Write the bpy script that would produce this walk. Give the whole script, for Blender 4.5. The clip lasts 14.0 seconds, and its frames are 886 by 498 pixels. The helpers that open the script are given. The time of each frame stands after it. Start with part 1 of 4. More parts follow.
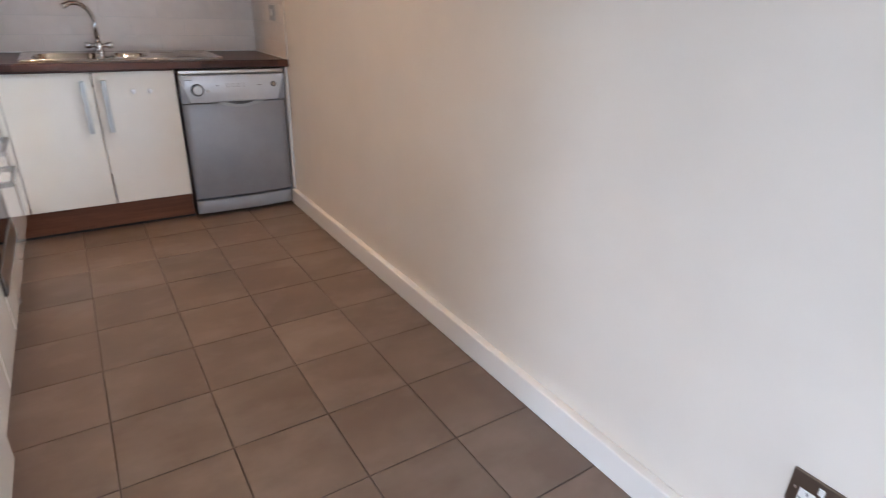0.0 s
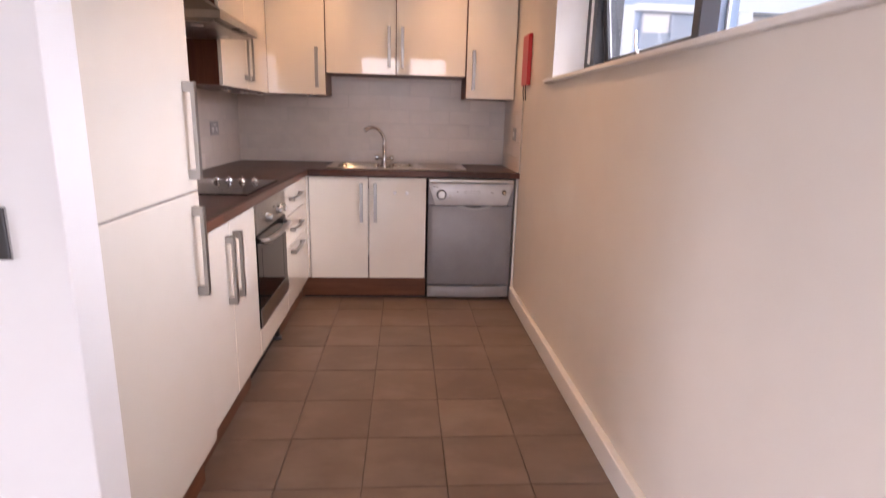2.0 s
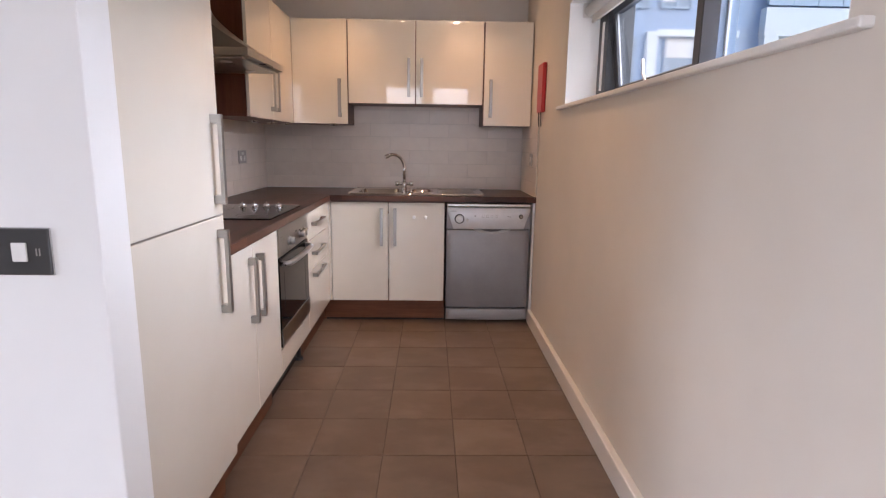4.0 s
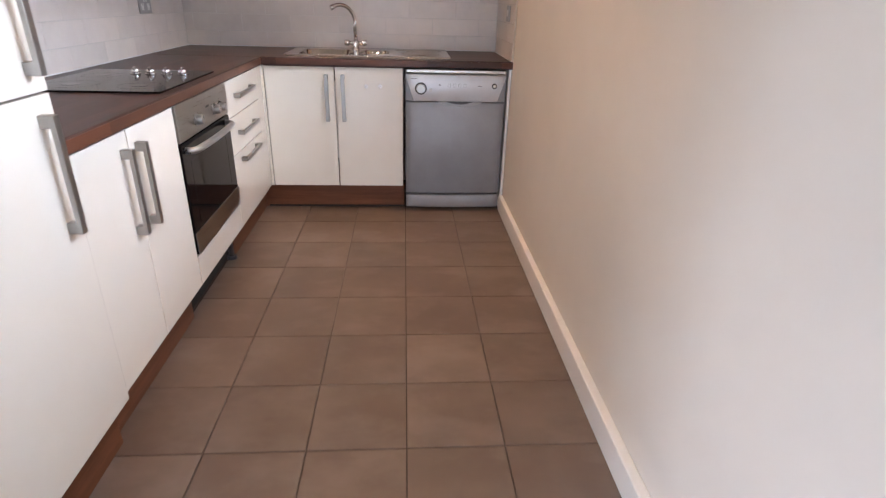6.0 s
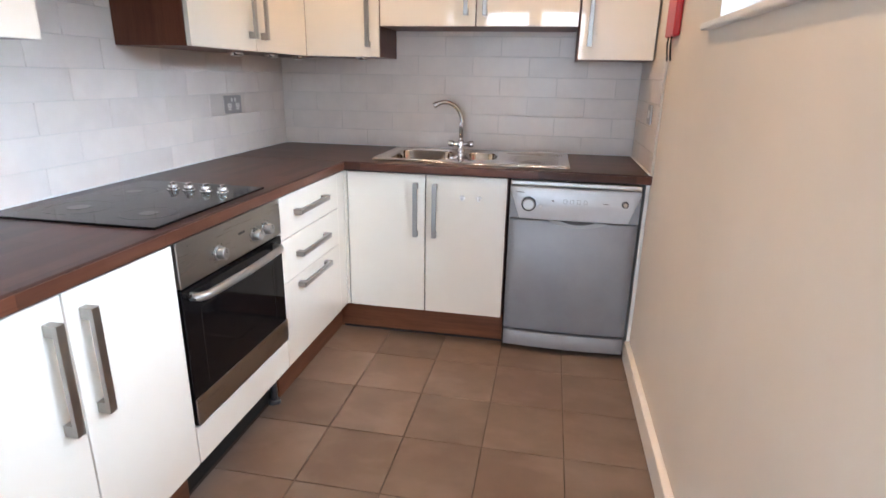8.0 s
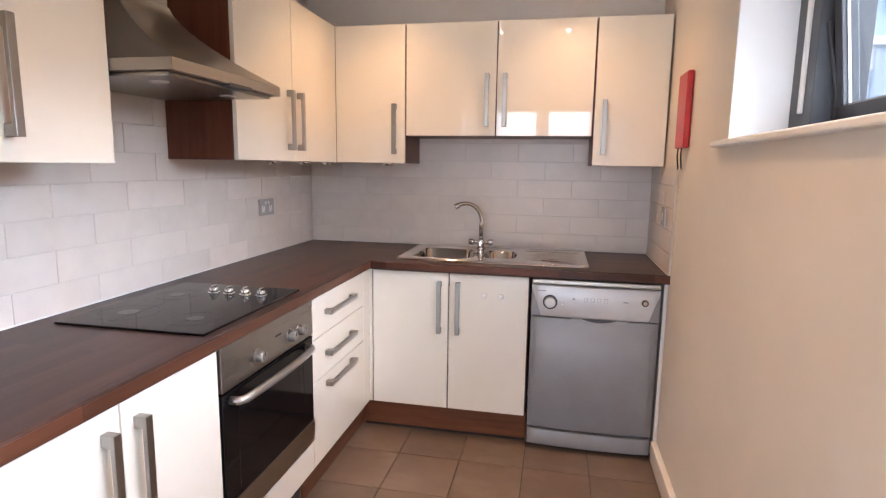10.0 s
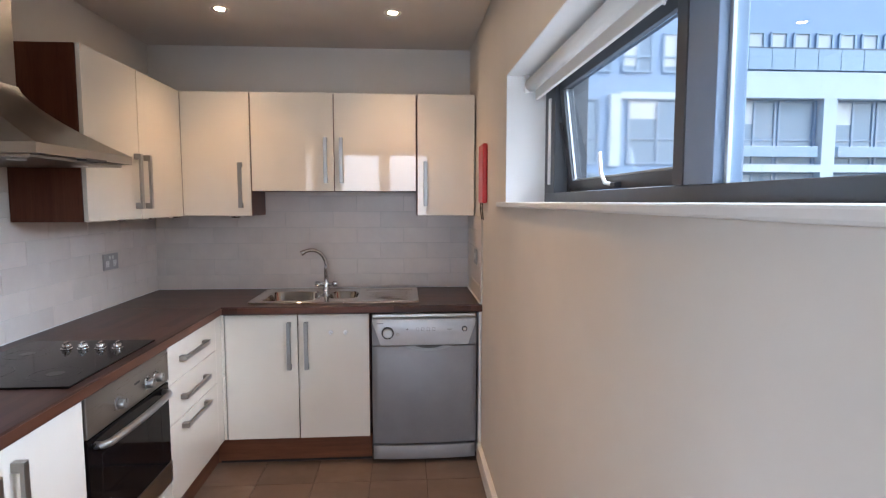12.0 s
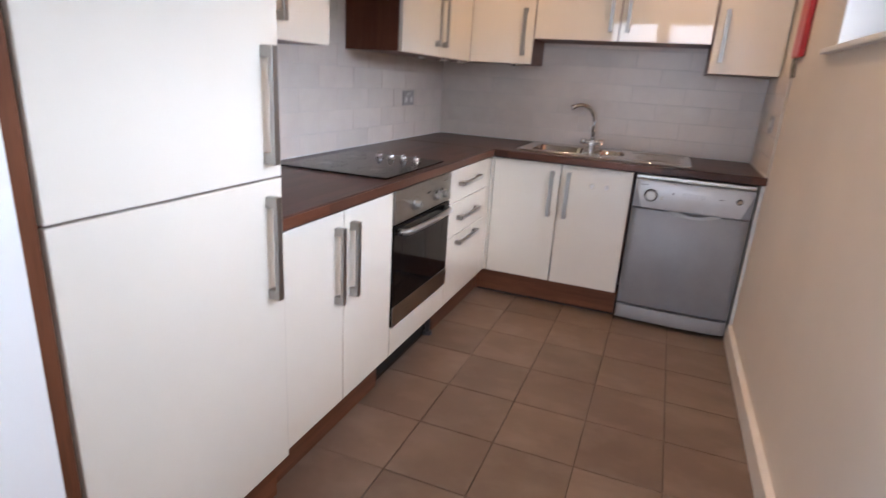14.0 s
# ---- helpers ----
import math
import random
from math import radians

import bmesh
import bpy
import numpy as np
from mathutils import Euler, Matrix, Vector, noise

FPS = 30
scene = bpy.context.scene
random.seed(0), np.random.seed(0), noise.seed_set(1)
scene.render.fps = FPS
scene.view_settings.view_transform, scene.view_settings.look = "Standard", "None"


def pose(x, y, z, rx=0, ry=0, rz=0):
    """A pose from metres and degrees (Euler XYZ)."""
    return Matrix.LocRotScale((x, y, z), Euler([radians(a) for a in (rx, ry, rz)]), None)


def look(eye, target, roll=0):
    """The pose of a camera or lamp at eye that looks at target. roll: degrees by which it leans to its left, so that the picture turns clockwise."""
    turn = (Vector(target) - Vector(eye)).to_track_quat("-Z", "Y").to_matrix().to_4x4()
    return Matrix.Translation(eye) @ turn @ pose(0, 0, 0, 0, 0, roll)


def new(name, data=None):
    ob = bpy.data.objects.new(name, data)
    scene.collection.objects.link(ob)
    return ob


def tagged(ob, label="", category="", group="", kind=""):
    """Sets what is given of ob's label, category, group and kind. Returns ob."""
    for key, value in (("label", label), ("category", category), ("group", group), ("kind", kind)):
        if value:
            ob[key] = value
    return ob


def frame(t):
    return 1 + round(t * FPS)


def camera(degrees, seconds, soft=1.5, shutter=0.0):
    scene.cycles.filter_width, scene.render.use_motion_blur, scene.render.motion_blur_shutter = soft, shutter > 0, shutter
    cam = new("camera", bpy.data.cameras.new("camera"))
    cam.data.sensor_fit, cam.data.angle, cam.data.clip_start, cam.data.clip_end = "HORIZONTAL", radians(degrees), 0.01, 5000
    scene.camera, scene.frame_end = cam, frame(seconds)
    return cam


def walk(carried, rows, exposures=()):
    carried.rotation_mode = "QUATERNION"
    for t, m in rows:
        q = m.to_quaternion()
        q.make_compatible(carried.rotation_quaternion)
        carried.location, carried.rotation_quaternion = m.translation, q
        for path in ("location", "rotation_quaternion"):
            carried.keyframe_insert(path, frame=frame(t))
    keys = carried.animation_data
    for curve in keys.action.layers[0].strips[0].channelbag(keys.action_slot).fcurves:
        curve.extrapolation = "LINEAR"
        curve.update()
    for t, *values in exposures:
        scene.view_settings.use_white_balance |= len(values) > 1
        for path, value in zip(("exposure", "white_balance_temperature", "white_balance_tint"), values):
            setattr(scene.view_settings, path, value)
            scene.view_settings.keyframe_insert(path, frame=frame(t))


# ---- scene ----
cam = camera(77.7, 14.0, soft=1.25, shutter=0.3)
PATH = [
    (0, (0.904, 0.601, 1.22), (1.924, 2.12, 0.414), 2.2),
    (0.5, (1.012, 0.599, 1.23), (1.697, 2.294, 0.418), 2.4),
    (1, (1.165, 0.469, 1.211), (1.59, 2.26, 0.431), 2.5),
    (1.5, (1.245, 0.339, 1.206), (1.497, 2.203, 0.529), 2.2),
    (2, (1.241, 0.3, 1.247), (1.382, 2.24, 0.785), 1.5),
    (2.2, (1.239, 0.291, 1.276), (1.358, 2.253, 0.905), 1.0),
    (4.3, (1.307, 0.219, 1.232), (1.352, 2.183, 0.858), 0.9),
    (4.5, (1.317, 0.231, 1.207), (1.367, 2.172, 0.729), 1.1),
    (5, (1.316, 0.268, 1.17), (1.418, 2.138, 0.469), 1.9),
    (5.5, (1.359, 0.406, 1.177), (1.495, 2.229, 0.366), 1.8),
    (6, (1.394, 0.721, 1.226), (1.533, 2.535, 0.394), 1.7),
    (6.5, (1.42, 0.965, 1.262), (1.5, 2.798, 0.466), 1.7),
    (7, (1.523, 1.211, 1.276), (1.471, 3.06, 0.517), 1.5),
    (7.5, (1.546, 1.393, 1.272), (1.359, 3.259, 0.576), 1.5),
    (8, (1.56, 1.472, 1.299), (1.21, 3.347, 0.7), 1.1),
    (8.2, (1.552, 1.473, 1.312), (1.156, 3.356, 0.768), 1.1),
    (10.3, (1.496, 1.376, 1.375), (1.113, 3.318, 1.089), 0.5),
    (10.4, (1.508, 1.367, 1.371), (1.163, 3.317, 1.089), 0.4),
    (10.5, (1.508, 1.353, 1.362), (1.21, 3.311, 1.086), 0.4),
    (11, (1.488, 1.213, 1.392), (1.41, 3.198, 1.159), 0.4),
    (11.5, (1.557, 1.118, 1.478), (1.64, 3.106, 1.277), 0.2),
    (12, (1.594, 0.988, 1.469), (1.727, 2.976, 1.297), -0.0),
    (12.5, (1.577, 0.904, 1.439), (1.623, 2.894, 1.252), -0.3),
    (13, (1.533, 0.85, 1.451), (1.405, 2.827, 1.178), 0.2),
    (13.5, (1.515, 0.838, 1.372), (1.148, 2.761, 0.96), 1.6),
    (14, (1.507, 0.869, 1.284), (0.827, 2.652, 0.687), 3.6),
]
EXPOSURES = [(0, 1.2, 6200, 16), (0.5, 1.33, 6300, 18), (1, 1.38, 7000, 29), (1.5, 1.33, 7200, 33), (2, 1.17, 7350, 35), (4.5, 0.95, 6900, 25), (5, 1.2, 6900, 27), (6, 1.38, 6450, 20), (6.5, 1.52, 6150, 16), (7, 1.68, 5950, 13), (7.5, 1.73, 5950, 12),
             (8.2, 1.73, 6050, 13), (10.3, 1.54, 6650, 21), (11, 1.4, 6550, 20), (11.7, 1.15, 6150, 17), (12.5, 1.0, 6050, 15), (13.2, 1.04, 6200, 18), (14, 1.15, 6350, 20)]
walk(cam, [(t, look(eye, target, roll)) for t, eye, target, roll in PATH], EXPOSURES)

# ---- world and light ----
world = bpy.data.worlds.new("overcast_sky")
scene.world = world
world.use_nodes = True
wn = world.node_tree.nodes
sky = wn.new("ShaderNodeTexSky")
sky.sky_type, sky.sun_disc = "NISHITA", False
sky.sun_elevation, sky.sun_rotation = radians(38), radians(125)
sky.air_density, sky.dust_density, sky.ozone_density = 1.0, 3.0, 1.0
world.node_tree.links.new(sky.outputs[0], wn["Background"].inputs[0])
wn["Background"].inputs[1].default_value = 0.15


def lamp(name, kind, m, energy, color, **kw):
    data = bpy.data.lights.new(name, kind)
    data.energy, data.color = energy, color
    for key, value in kw.items():
        setattr(data, key, value)
    ob = new(name, data)
    ob.matrix_world = m
    return ob


def from_sky(azimuth, elevation):
    """A lamp's pose for light that comes from that compass direction, clockwise from +y."""
    a, e = radians(azimuth), radians(elevation)
    d = Vector((math.sin(a) * math.cos(e), math.cos(a) * math.cos(e), math.sin(e)))
    return look(d * 40, (0, 0, 0))


lamp("sun", "SUN", from_sky(125, 38), 1.1, (0.80, 0.90, 1.0), angle=radians(25))
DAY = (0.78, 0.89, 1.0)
WARM = (1.0, 0.60, 0.30)
for wx in (0.78, 1.64):
    lamp("daylight", "AREA", look((wx, -2.68, 1.33), (wx, 0, -0.07)), 7, DAY, shape="RECTANGLE", size=0.66, size_y=2.1, spread=radians(120))
# Unseen lamp outside, added to strengthen sky light through the kitchen window.
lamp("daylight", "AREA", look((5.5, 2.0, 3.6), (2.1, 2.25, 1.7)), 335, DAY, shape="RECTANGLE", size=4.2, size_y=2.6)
# Unseen lamp at the assumed west window, added to brighten the cream wall.
lamp("daylight", "AREA", look((-2.98, -0.70, 1.6), (0.02, -0.70, -0.3)), 31, DAY, shape="RECTANGLE", size=2.0, size_y=1.3, spread=radians(90))
SPOTS = [(0.66, 3.93), (1.53, 3.93), (1.0, 2.56), (1.53, 2.56), (-0.05, -2.0), (0.8, -2.0)]
for sx, sy in SPOTS:
    lamp("downlight_beam", "SPOT", look((sx, sy, 2.405), (sx, sy, 0)), 10.5, WARM, spot_size=radians(104), spot_blend=1.0, shadow_soft_size=0.025)

# ---- materials ----


class Mat:
    """A small node-graph writer round one Principled material."""

    def __init__(self, name, color, rough=0.5, metal=0.0, coat=0.0, spec=0.5):
        self.m = bpy.data.materials.new(name)
        self.m.use_nodes = True
        self.t = self.m.node_tree
        self.b = self.t.nodes["Principled BSDF"]
        self.b.inputs["Base Color"].default_value = (*color, 1)
        self.b.inputs["Roughness"].default_value = rough
        self.b.inputs["Metallic"].default_value = metal
        self.b.inputs["Coat Weight"].default_value = coat
        self.b.inputs["Coat Roughness"].default_value = 0.06
        self.b.inputs["Specular IOR Level"].default_value = spec
        self.color = color

    def node(self, kind, **inputs):
        n = self.t.nodes.new(kind)
        for key, value in inputs.items():
            n.inputs[key.replace("_", " ")].default_value = value
        return n

    def link(self, a, b):
        self.t.links.new(a, b)

    def coords(self, stretch=(1, 1, 1), offset_by_object=False):
        tc = self.node("ShaderNodeTexCoord")
        mp = self.node("ShaderNodeMapping")
        mp.inputs["Scale"].default_value = stretch
        self.link(tc.outputs["Object"], mp.inputs["Vector"])
        if offset_by_object:
            info = self.node("ShaderNodeObjectInfo")
            mul = self.node("ShaderNodeMath")
            mul.operation = "MULTIPLY"
            mul.inputs[1].default_value = 37.0
            self.link(info.outputs["Random"], mul.inputs[0])
            self.link(mul.outputs[0], mp.inputs["Location"])
        return mp.outputs["Vector"]

    def noise(self, vec, scale, detail=4, rough=0.6):
        n = self.node("ShaderNodeTexNoise", Scale=scale, Detail=detail, Roughness=rough)
        self.link(vec, n.inputs["Vector"])
        return n.outputs["Fac"]

    def ramp(self, fac, stops):
        r = self.node("ShaderNodeValToRGB")
        e = r.color_ramp.elements
        while len(e) < len(stops):
            e.new(0.5)
        for el, (p, c) in zip(e, stops):
            el.position = p
            el.color = (*c, 1) if len(c) == 3 else c
        self.link(fac, r.inputs["Fac"])
        return r.outputs["Color"]

    def mix(self, a, b, fac, mode="MIX"):
        n = self.node("ShaderNodeMix")
        n.data_type, n.blend_type = "RGBA", mode
        for sock, val in ((n.inputs[6], a), (n.inputs[7], b), (n.inputs[0], fac)):
            if isinstance(val, (int, float)):
                sock.default_value = val
            elif isinstance(val, tuple):
                sock.default_value = (*val, 1)
            else:
                self.link(val, sock)
        return n.outputs[2]

    def base(self, sock):
        self.link(sock, self.b.inputs["Base Color"])

    def rough(self, fac, lo, hi):
        r = self.node("ShaderNodeMapRange")
        r.inputs["To Min"].default_value, r.inputs["To Max"].default_value = lo, hi
        self.link(fac, r.inputs["Value"])
        self.link(r.outputs[0], self.b.inputs["Roughness"])

    def bump(self, fac, strength, dist=0.002):
        n = self.node("ShaderNodeBump", Strength=strength, Distance=dist)
        self.link(fac, n.inputs["Height"])
        self.link(n.outputs[0], self.b.inputs["Normal"])
        return n


def shade(c, k):
    return tuple(min(1.0, v * k) for v in c)


def paint(name, color, rough=0.55, vary=0.04, bump=0.12):
    m = Mat(name, color, rough)
    v = m.coords()
    big, fine = m.noise(v, 1.7, 3), m.noise(v, 220, 2)
    m.base(m.ramp(big, [(0.3, shade(color, 1 - vary)), (0.7, shade(color, 1 + vary))]))
    m.bump(fine, bump, 0.001)
    m.rough(big, rough - 0.05, rough + 0.08)
    return m.m


def gloss_door(name, color):
    m = Mat(name, color, 0.16, 0, 0.7)
    m.b.inputs["Coat Roughness"].default_value = 0.012
    v = m.coords()
    big = m.noise(v, 2.3, 3)
    m.base(m.ramp(big, [(0.3, shade(color, 0.97)), (0.7, shade(color, 1.02))]))
    smear = m.noise(m.coords((6, 6, 2)), 3, 5)
    m.rough(smear, 0.02, 0.05)
    m.bump(m.noise(v, 9, 2), 0.012, 0.002)
    return m.m


def wood(name, dark, light, along, rough=0.35, grain=26.0, stave=False):
    m = Mat(name, dark, rough, 0, 0.0, 0.26)
    st = [1.0, 1.0, 1.0]
    st[along] = 0.07
    v = m.coords(tuple(st))
    g = m.noise(v, grain, 6, 0.65)
    f = m.noise(v, grain * 7, 3)
    col = m.ramp(g, [(0.3, dark), (0.55, tuple((a + b) / 2 for a, b in zip(dark, light))), (0.75, light)])
    col = m.mix(col, shade(dark, 0.6), m.ramp(f, [(0.55, (0, 0, 0)), (0.75, (0.5, 0.5, 0.5))]))
    if stave:
        br = m.node("ShaderNodeTexBrick", Scale=1.0)
        br.offset, br.squash = 0.37, 1.0
        br.inputs["Brick Width"].default_value, br.inputs["Row Height"].default_value = 0.42, 0.048
        br.inputs["Mortar Size"].default_value = 0.0006
        br.inputs["Color1"].default_value, br.inputs["Color2"].default_value = (0.62, 0.61, 0.60, 1), (1.38, 1.33, 1.28, 1)
        br.inputs["Mortar"].default_value = (0.4, 0.4, 0.4, 1)
        tc = m.node("ShaderNodeTexCoord")
        mp = m.node("ShaderNodeMapping")
        if along == 1:
            mp.inputs["Rotation"].default_value = (0, 0, radians(90))
        m.link(tc.outputs["Object"], mp.inputs["Vector"])
        m.link(mp.outputs[0], br.inputs["Vector"])
        col = m.mix(col, br.outputs["Color"], 1.0, "MULTIPLY")
    m.base(col)
    m.rough(g, rough - 0.02, rough + 0.05)
    m.bump(f, 0.015, 0.0005)
    return m.m


def metal(name, color, rough=0.3, brushed=None, scratch=0.08):
    m = Mat(name, color, rough, 1.0)
    st = [1.0, 1.0, 1.0]
    if brushed is not None:
        st = [1.0 if i != brushed else 0.02 for i in range(3)]
    v = m.coords(tuple(st))
    n = m.noise(v, 320 if brushed is not None else 60, 3)
    m.rough(n, max(0.03, rough - scratch), rough + scratch)
    m.bump(n, 0.04, 0.0005)
    big = m.noise(m.coords(), 5, 3)
    m.base(m.ramp(big, [(0.3, shade(color, 0.93)), (0.7, shade(color, 1.03))]))
    return m.m


def plain(name, color, rough=0.4, metalness=0.0, coat=0.0):
    m = Mat(name, color, rough, metalness, coat)
    v = m.coords()
    n = m.noise(v, 9, 4)
    m.base(m.ramp(n, [(0.3, shade(color, 0.93)), (0.7, shade(color, 1.05))]))
    m.rough(n, max(0.02, rough - 0.04), rough + 0.06)
    return m.m


def floor_tile_material():
    m = Mat("taupe_porcelain", (0.21, 0.15, 0.115), 0.38)
    v = m.coords((1, 1, 1), True)
    cloud = m.noise(v, 3.2, 4, 0.55)
    speck = m.noise(v, 160, 3)
    streak = m.noise(m.coords((1.0, 1.7, 1), True), 4, 4, 0.55)
    a = m.ramp(cloud, [(0.28, (0.140, 0.099, 0.078)), (0.45, (0.158, 0.114, 0.091)), (0.54, (0.173, 0.129, 0.103)), (0.76, (0.208, 0.158, 0.130))])
    b = m.mix(a, (0.287, 0.240, 0.211), m.ramp(streak, [(0.47, (0, 0, 0)), (0.58, (0.17, 0.17, 0.17)), (0.8, (0.42, 0.42, 0.42))]))
    info = m.node("ShaderNodeObjectInfo")
    tint = m.ramp(info.outputs["Random"], [(0.0, (0.88, 0.87, 0.86)), (1.0, (1.1, 1.08, 1.06))])
    m.base(m.mix(b, tint, 1.0, "MULTIPLY"))
    m.rough(cloud, 0.3, 0.5)
    m.bump(m.mix(speck, cloud, 0.3), 0.08, 0.001)
    return m.m


def wall_tile_material():
    m = Mat("pale_grey_glazed_tile", (0.62, 0.58, 0.55), 0.3, 0, 0.0)
    v = m.coords((1, 1, 1), True)
    cloud = m.noise(v, 7, 3)
    info = m.node("ShaderNodeObjectInfo")
    a = m.ramp(cloud, [(0.3, (0.665, 0.595, 0.545)), (0.7, (0.73, 0.66, 0.605))])
    tint = m.ramp(info.outputs["Random"], [(0.0, (0.95, 0.95, 0.95)), (1.0, (1.04, 1.03, 1.03))])
    m.base(m.mix(a, tint, 1.0, "MULTIPLY"))
    m.rough(cloud, 0.24, 0.38)
    m.bump(m.noise(v, 12, 2), 0.06, 0.003)
    return m.m


def glass(name, tint=(1, 1, 1), rough=0.0, ior=1.45):
    m = bpy.data.materials.new(name)
    m.use_nodes = True
    b = m.node_tree.nodes["Principled BSDF"]
    b.inputs["Base Color"].default_value = (*tint, 1)
    b.inputs["Transmission Weight"].default_value = 1.0
    b.inputs["Roughness"].default_value = rough
    b.inputs["IOR"].default_value = ior
    return m


def glow(name, color, strength):
    m = Mat(name, color, 0.3)
    m.b.inputs["Emission Color"].default_value = (*color, 1)
    m.b.inputs["Emission Strength"].default_value = strength
    return m.m


WALL = paint("warm_cream_wall_paint", (0.74, 0.68, 0.612))
UPPER_WALL = paint("matt_grey_white_paint", (0.69, 0.66, 0.61))
NIB = paint("white_wall_paint", (0.84, 0.84, 0.84))
CEIL = paint("ceiling_paint", (0.70, 0.66, 0.61))
REVEAL = paint("white_reveal_paint", (0.87, 0.88, 0.88))
GLOSSWHITE = paint("white_satin_woodwork", (0.80, 0.78, 0.75), 0.3, 0.03, 0.05)
CREAM = gloss_door("cream_gloss_laminate", (0.79, 0.74, 0.655))
CARCASS = wood("walnut_carcass", (0.095, 0.029, 0.016), (0.165, 0.056, 0.031), 2)
PLINTH_X = wood("walnut_plinth_x", (0.105, 0.037, 0.018), (0.22, 0.082, 0.040), 0)
PLINTH_Y = wood("walnut_plinth_y", (0.105, 0.037, 0.018), (0.22, 0.082, 0.040), 1)
TOP_X = wood("walnut_block_worktop_x", (0.035, 0.0185, 0.017), (0.078, 0.043, 0.037), 0, 0.33, 26, True)
TOP_Y = wood("walnut_block_worktop_y", (0.035, 0.0185, 0.017), (0.078, 0.043, 0.037), 1, 0.33, 26, True)
NICKEL = metal("satin_nickel", (0.36, 0.345, 0.325), 0.36, 2)
STEEL = metal("brushed_stainless", (0.56, 0.53, 0.49), 0.26, 1)
OVENKNOB = plain("satin_oven_knob", (0.38, 0.38, 0.38), 0.28, 0.85)
OVENSTEEL = metal("oven_stainless", (0.36, 0.34, 0.31), 0.3, 1)
SINKSTEEL = metal("polished_sink_steel", (0.62, 0.59, 0.55), 0.075, 0, 0.04)
CHROME = metal("chrome", (0.78, 0.77, 0.76), 0.07, None, 0.03)
SILVER = plain("silver_appliance_panel", (0.62, 0.64, 0.675), 0.34, 0.15)
KICK = plain("silver_kick_panel", (0.33, 0.335, 0.35), 0.5, 0.25)
GREYDOOR = plain("grey_silver_appliance_door", (0.275, 0.285, 0.31), 0.45, 0.2)
SATIN = plain("satin_silver", (0.56, 0.55, 0.54), 0.34, 0.55)
BLACKGLASS = plain("black_glass", (0.005, 0.0045, 0.005), 0.05, 0, 0)
BLACKGLASS.node_tree.nodes["Principled BSDF"].inputs["Specular IOR Level"].default_value = 0.14
# Near-black; on the board under the oven it stands in for shade.
NEARBLACK = plain("near_black_matt", (0.012, 0.010, 0.009), 0.8)
DARKGREY = plain("dark_grey_mark", (0.05, 0.05, 0.055), 0.4)
MIDGREY = plain("grey_mark", (0.2, 0.2, 0.21), 0.4)
ANTHRACITE = plain("anthracite_window_frame", (0.05, 0.055, 0.065), 0.42)
# On the mullion this blue-grey holds the outdoor light reflected in it.
BLUEGREY = plain("blue_grey_bar", (0.17, 0.215, 0.29), 0.45)
PVC = plain("white_plastic", (0.78, 0.77, 0.75), 0.35)
HOOKWHITE = plain("white_moulded_hook", (0.88, 0.88, 0.88), 0.22)
BEAD = plain("pale_grey_bead", (0.36, 0.38, 0.40), 0.4)
FABRIC = paint("white_blind_fabric", (0.72, 0.71, 0.68), 0.75, 0.02, 0.4)
PLATE = metal("satin_steel_plate", (0.46, 0.45, 0.45), 0.42, 2)
BROWNPLATE = metal("bronzed_steel_plate", (0.22, 0.17, 0.14), 0.4, 2)
RED = plain("red_plastic", (0.5, 0.012, 0.016), 0.35)
BLACKTAPE = plain("black_webbing", (0.015, 0.015, 0.015), 0.7)
GROUT = paint("floor_grout", (0.065, 0.046, 0.037), 0.85, 0.15, 0.4)
TILEGROUT = paint("wall_grout", (0.60, 0.56, 0.52), 0.8, 0.06, 0.3)
FLOORTILE = floor_tile_material()
WALLTILE = wall_tile_material()
PANE = glass("clear_glass", (0.69, 0.88, 1.0))
# Paler, rougher sash glass; the sky's reflected veil is put into it.
VEILPANE = glass("sky_veil_glass", (0.80, 0.93, 1.0), 0.05, 1.12)
BULB = glow("lit_lamp_face", (1.0, 0.74, 0.46), 110.0)

# ---- building helpers ----
ORIGIN = {}


def thing(name, at, label="", category="", group="", kind=""):
    ob = new(name)
    ob.empty_display_size = 0.05
    ob.location = at
    ORIGIN[ob] = Vector(at)
    return tagged(ob, label, category, group, kind)


def part(name, bm, material, parent=None, label=""):
    """Link a bmesh, given in world metres, as one mesh object under a thing or part."""
    me = bpy.data.meshes.new(name)
    o = ORIGIN.get(parent, Vector((0, 0, 0)))
    bmesh.ops.translate(bm, verts=bm.verts, vec=-o)
    bm.normal_update()
    bm.to_mesh(me)
    bm.free()
    me.materials.append(material)
    ob = new(name, me)
    ORIGIN[ob] = o
    if parent is not None:
        ob.parent = parent
    if label:
        ob["label"] = label
    return ob


def add_box(bm, lo, hi, bevel=0.0, seg=2):
    c = [(a + b) / 2 for a, b in zip(lo, hi)]
    s = [abs(b - a) for a, b in zip(lo, hi)]
    r = bmesh.ops.create_cube(bm, size=1.0, matrix=Matrix.Translation(c) @ Matrix.Diagonal((*s, 1)))
    if bevel > 0:
        es = list({e for v in r["verts"] for e in v.link_edges})
        bmesh.ops.bevel(bm, geom=es, offset=min(bevel, min(s) * 0.45), segments=seg, affect="EDGES", profile=0.5)
    return bm


def box(lo, hi, bevel=0.0015, seg=2):
    return add_box(bmesh.new(), lo, hi, bevel, seg)


def boxes(*pairs, bevel=0.0):
    bm = bmesh.new()
    for lo, hi in pairs:
        add_box(bm, lo, hi, bevel)
    return bm


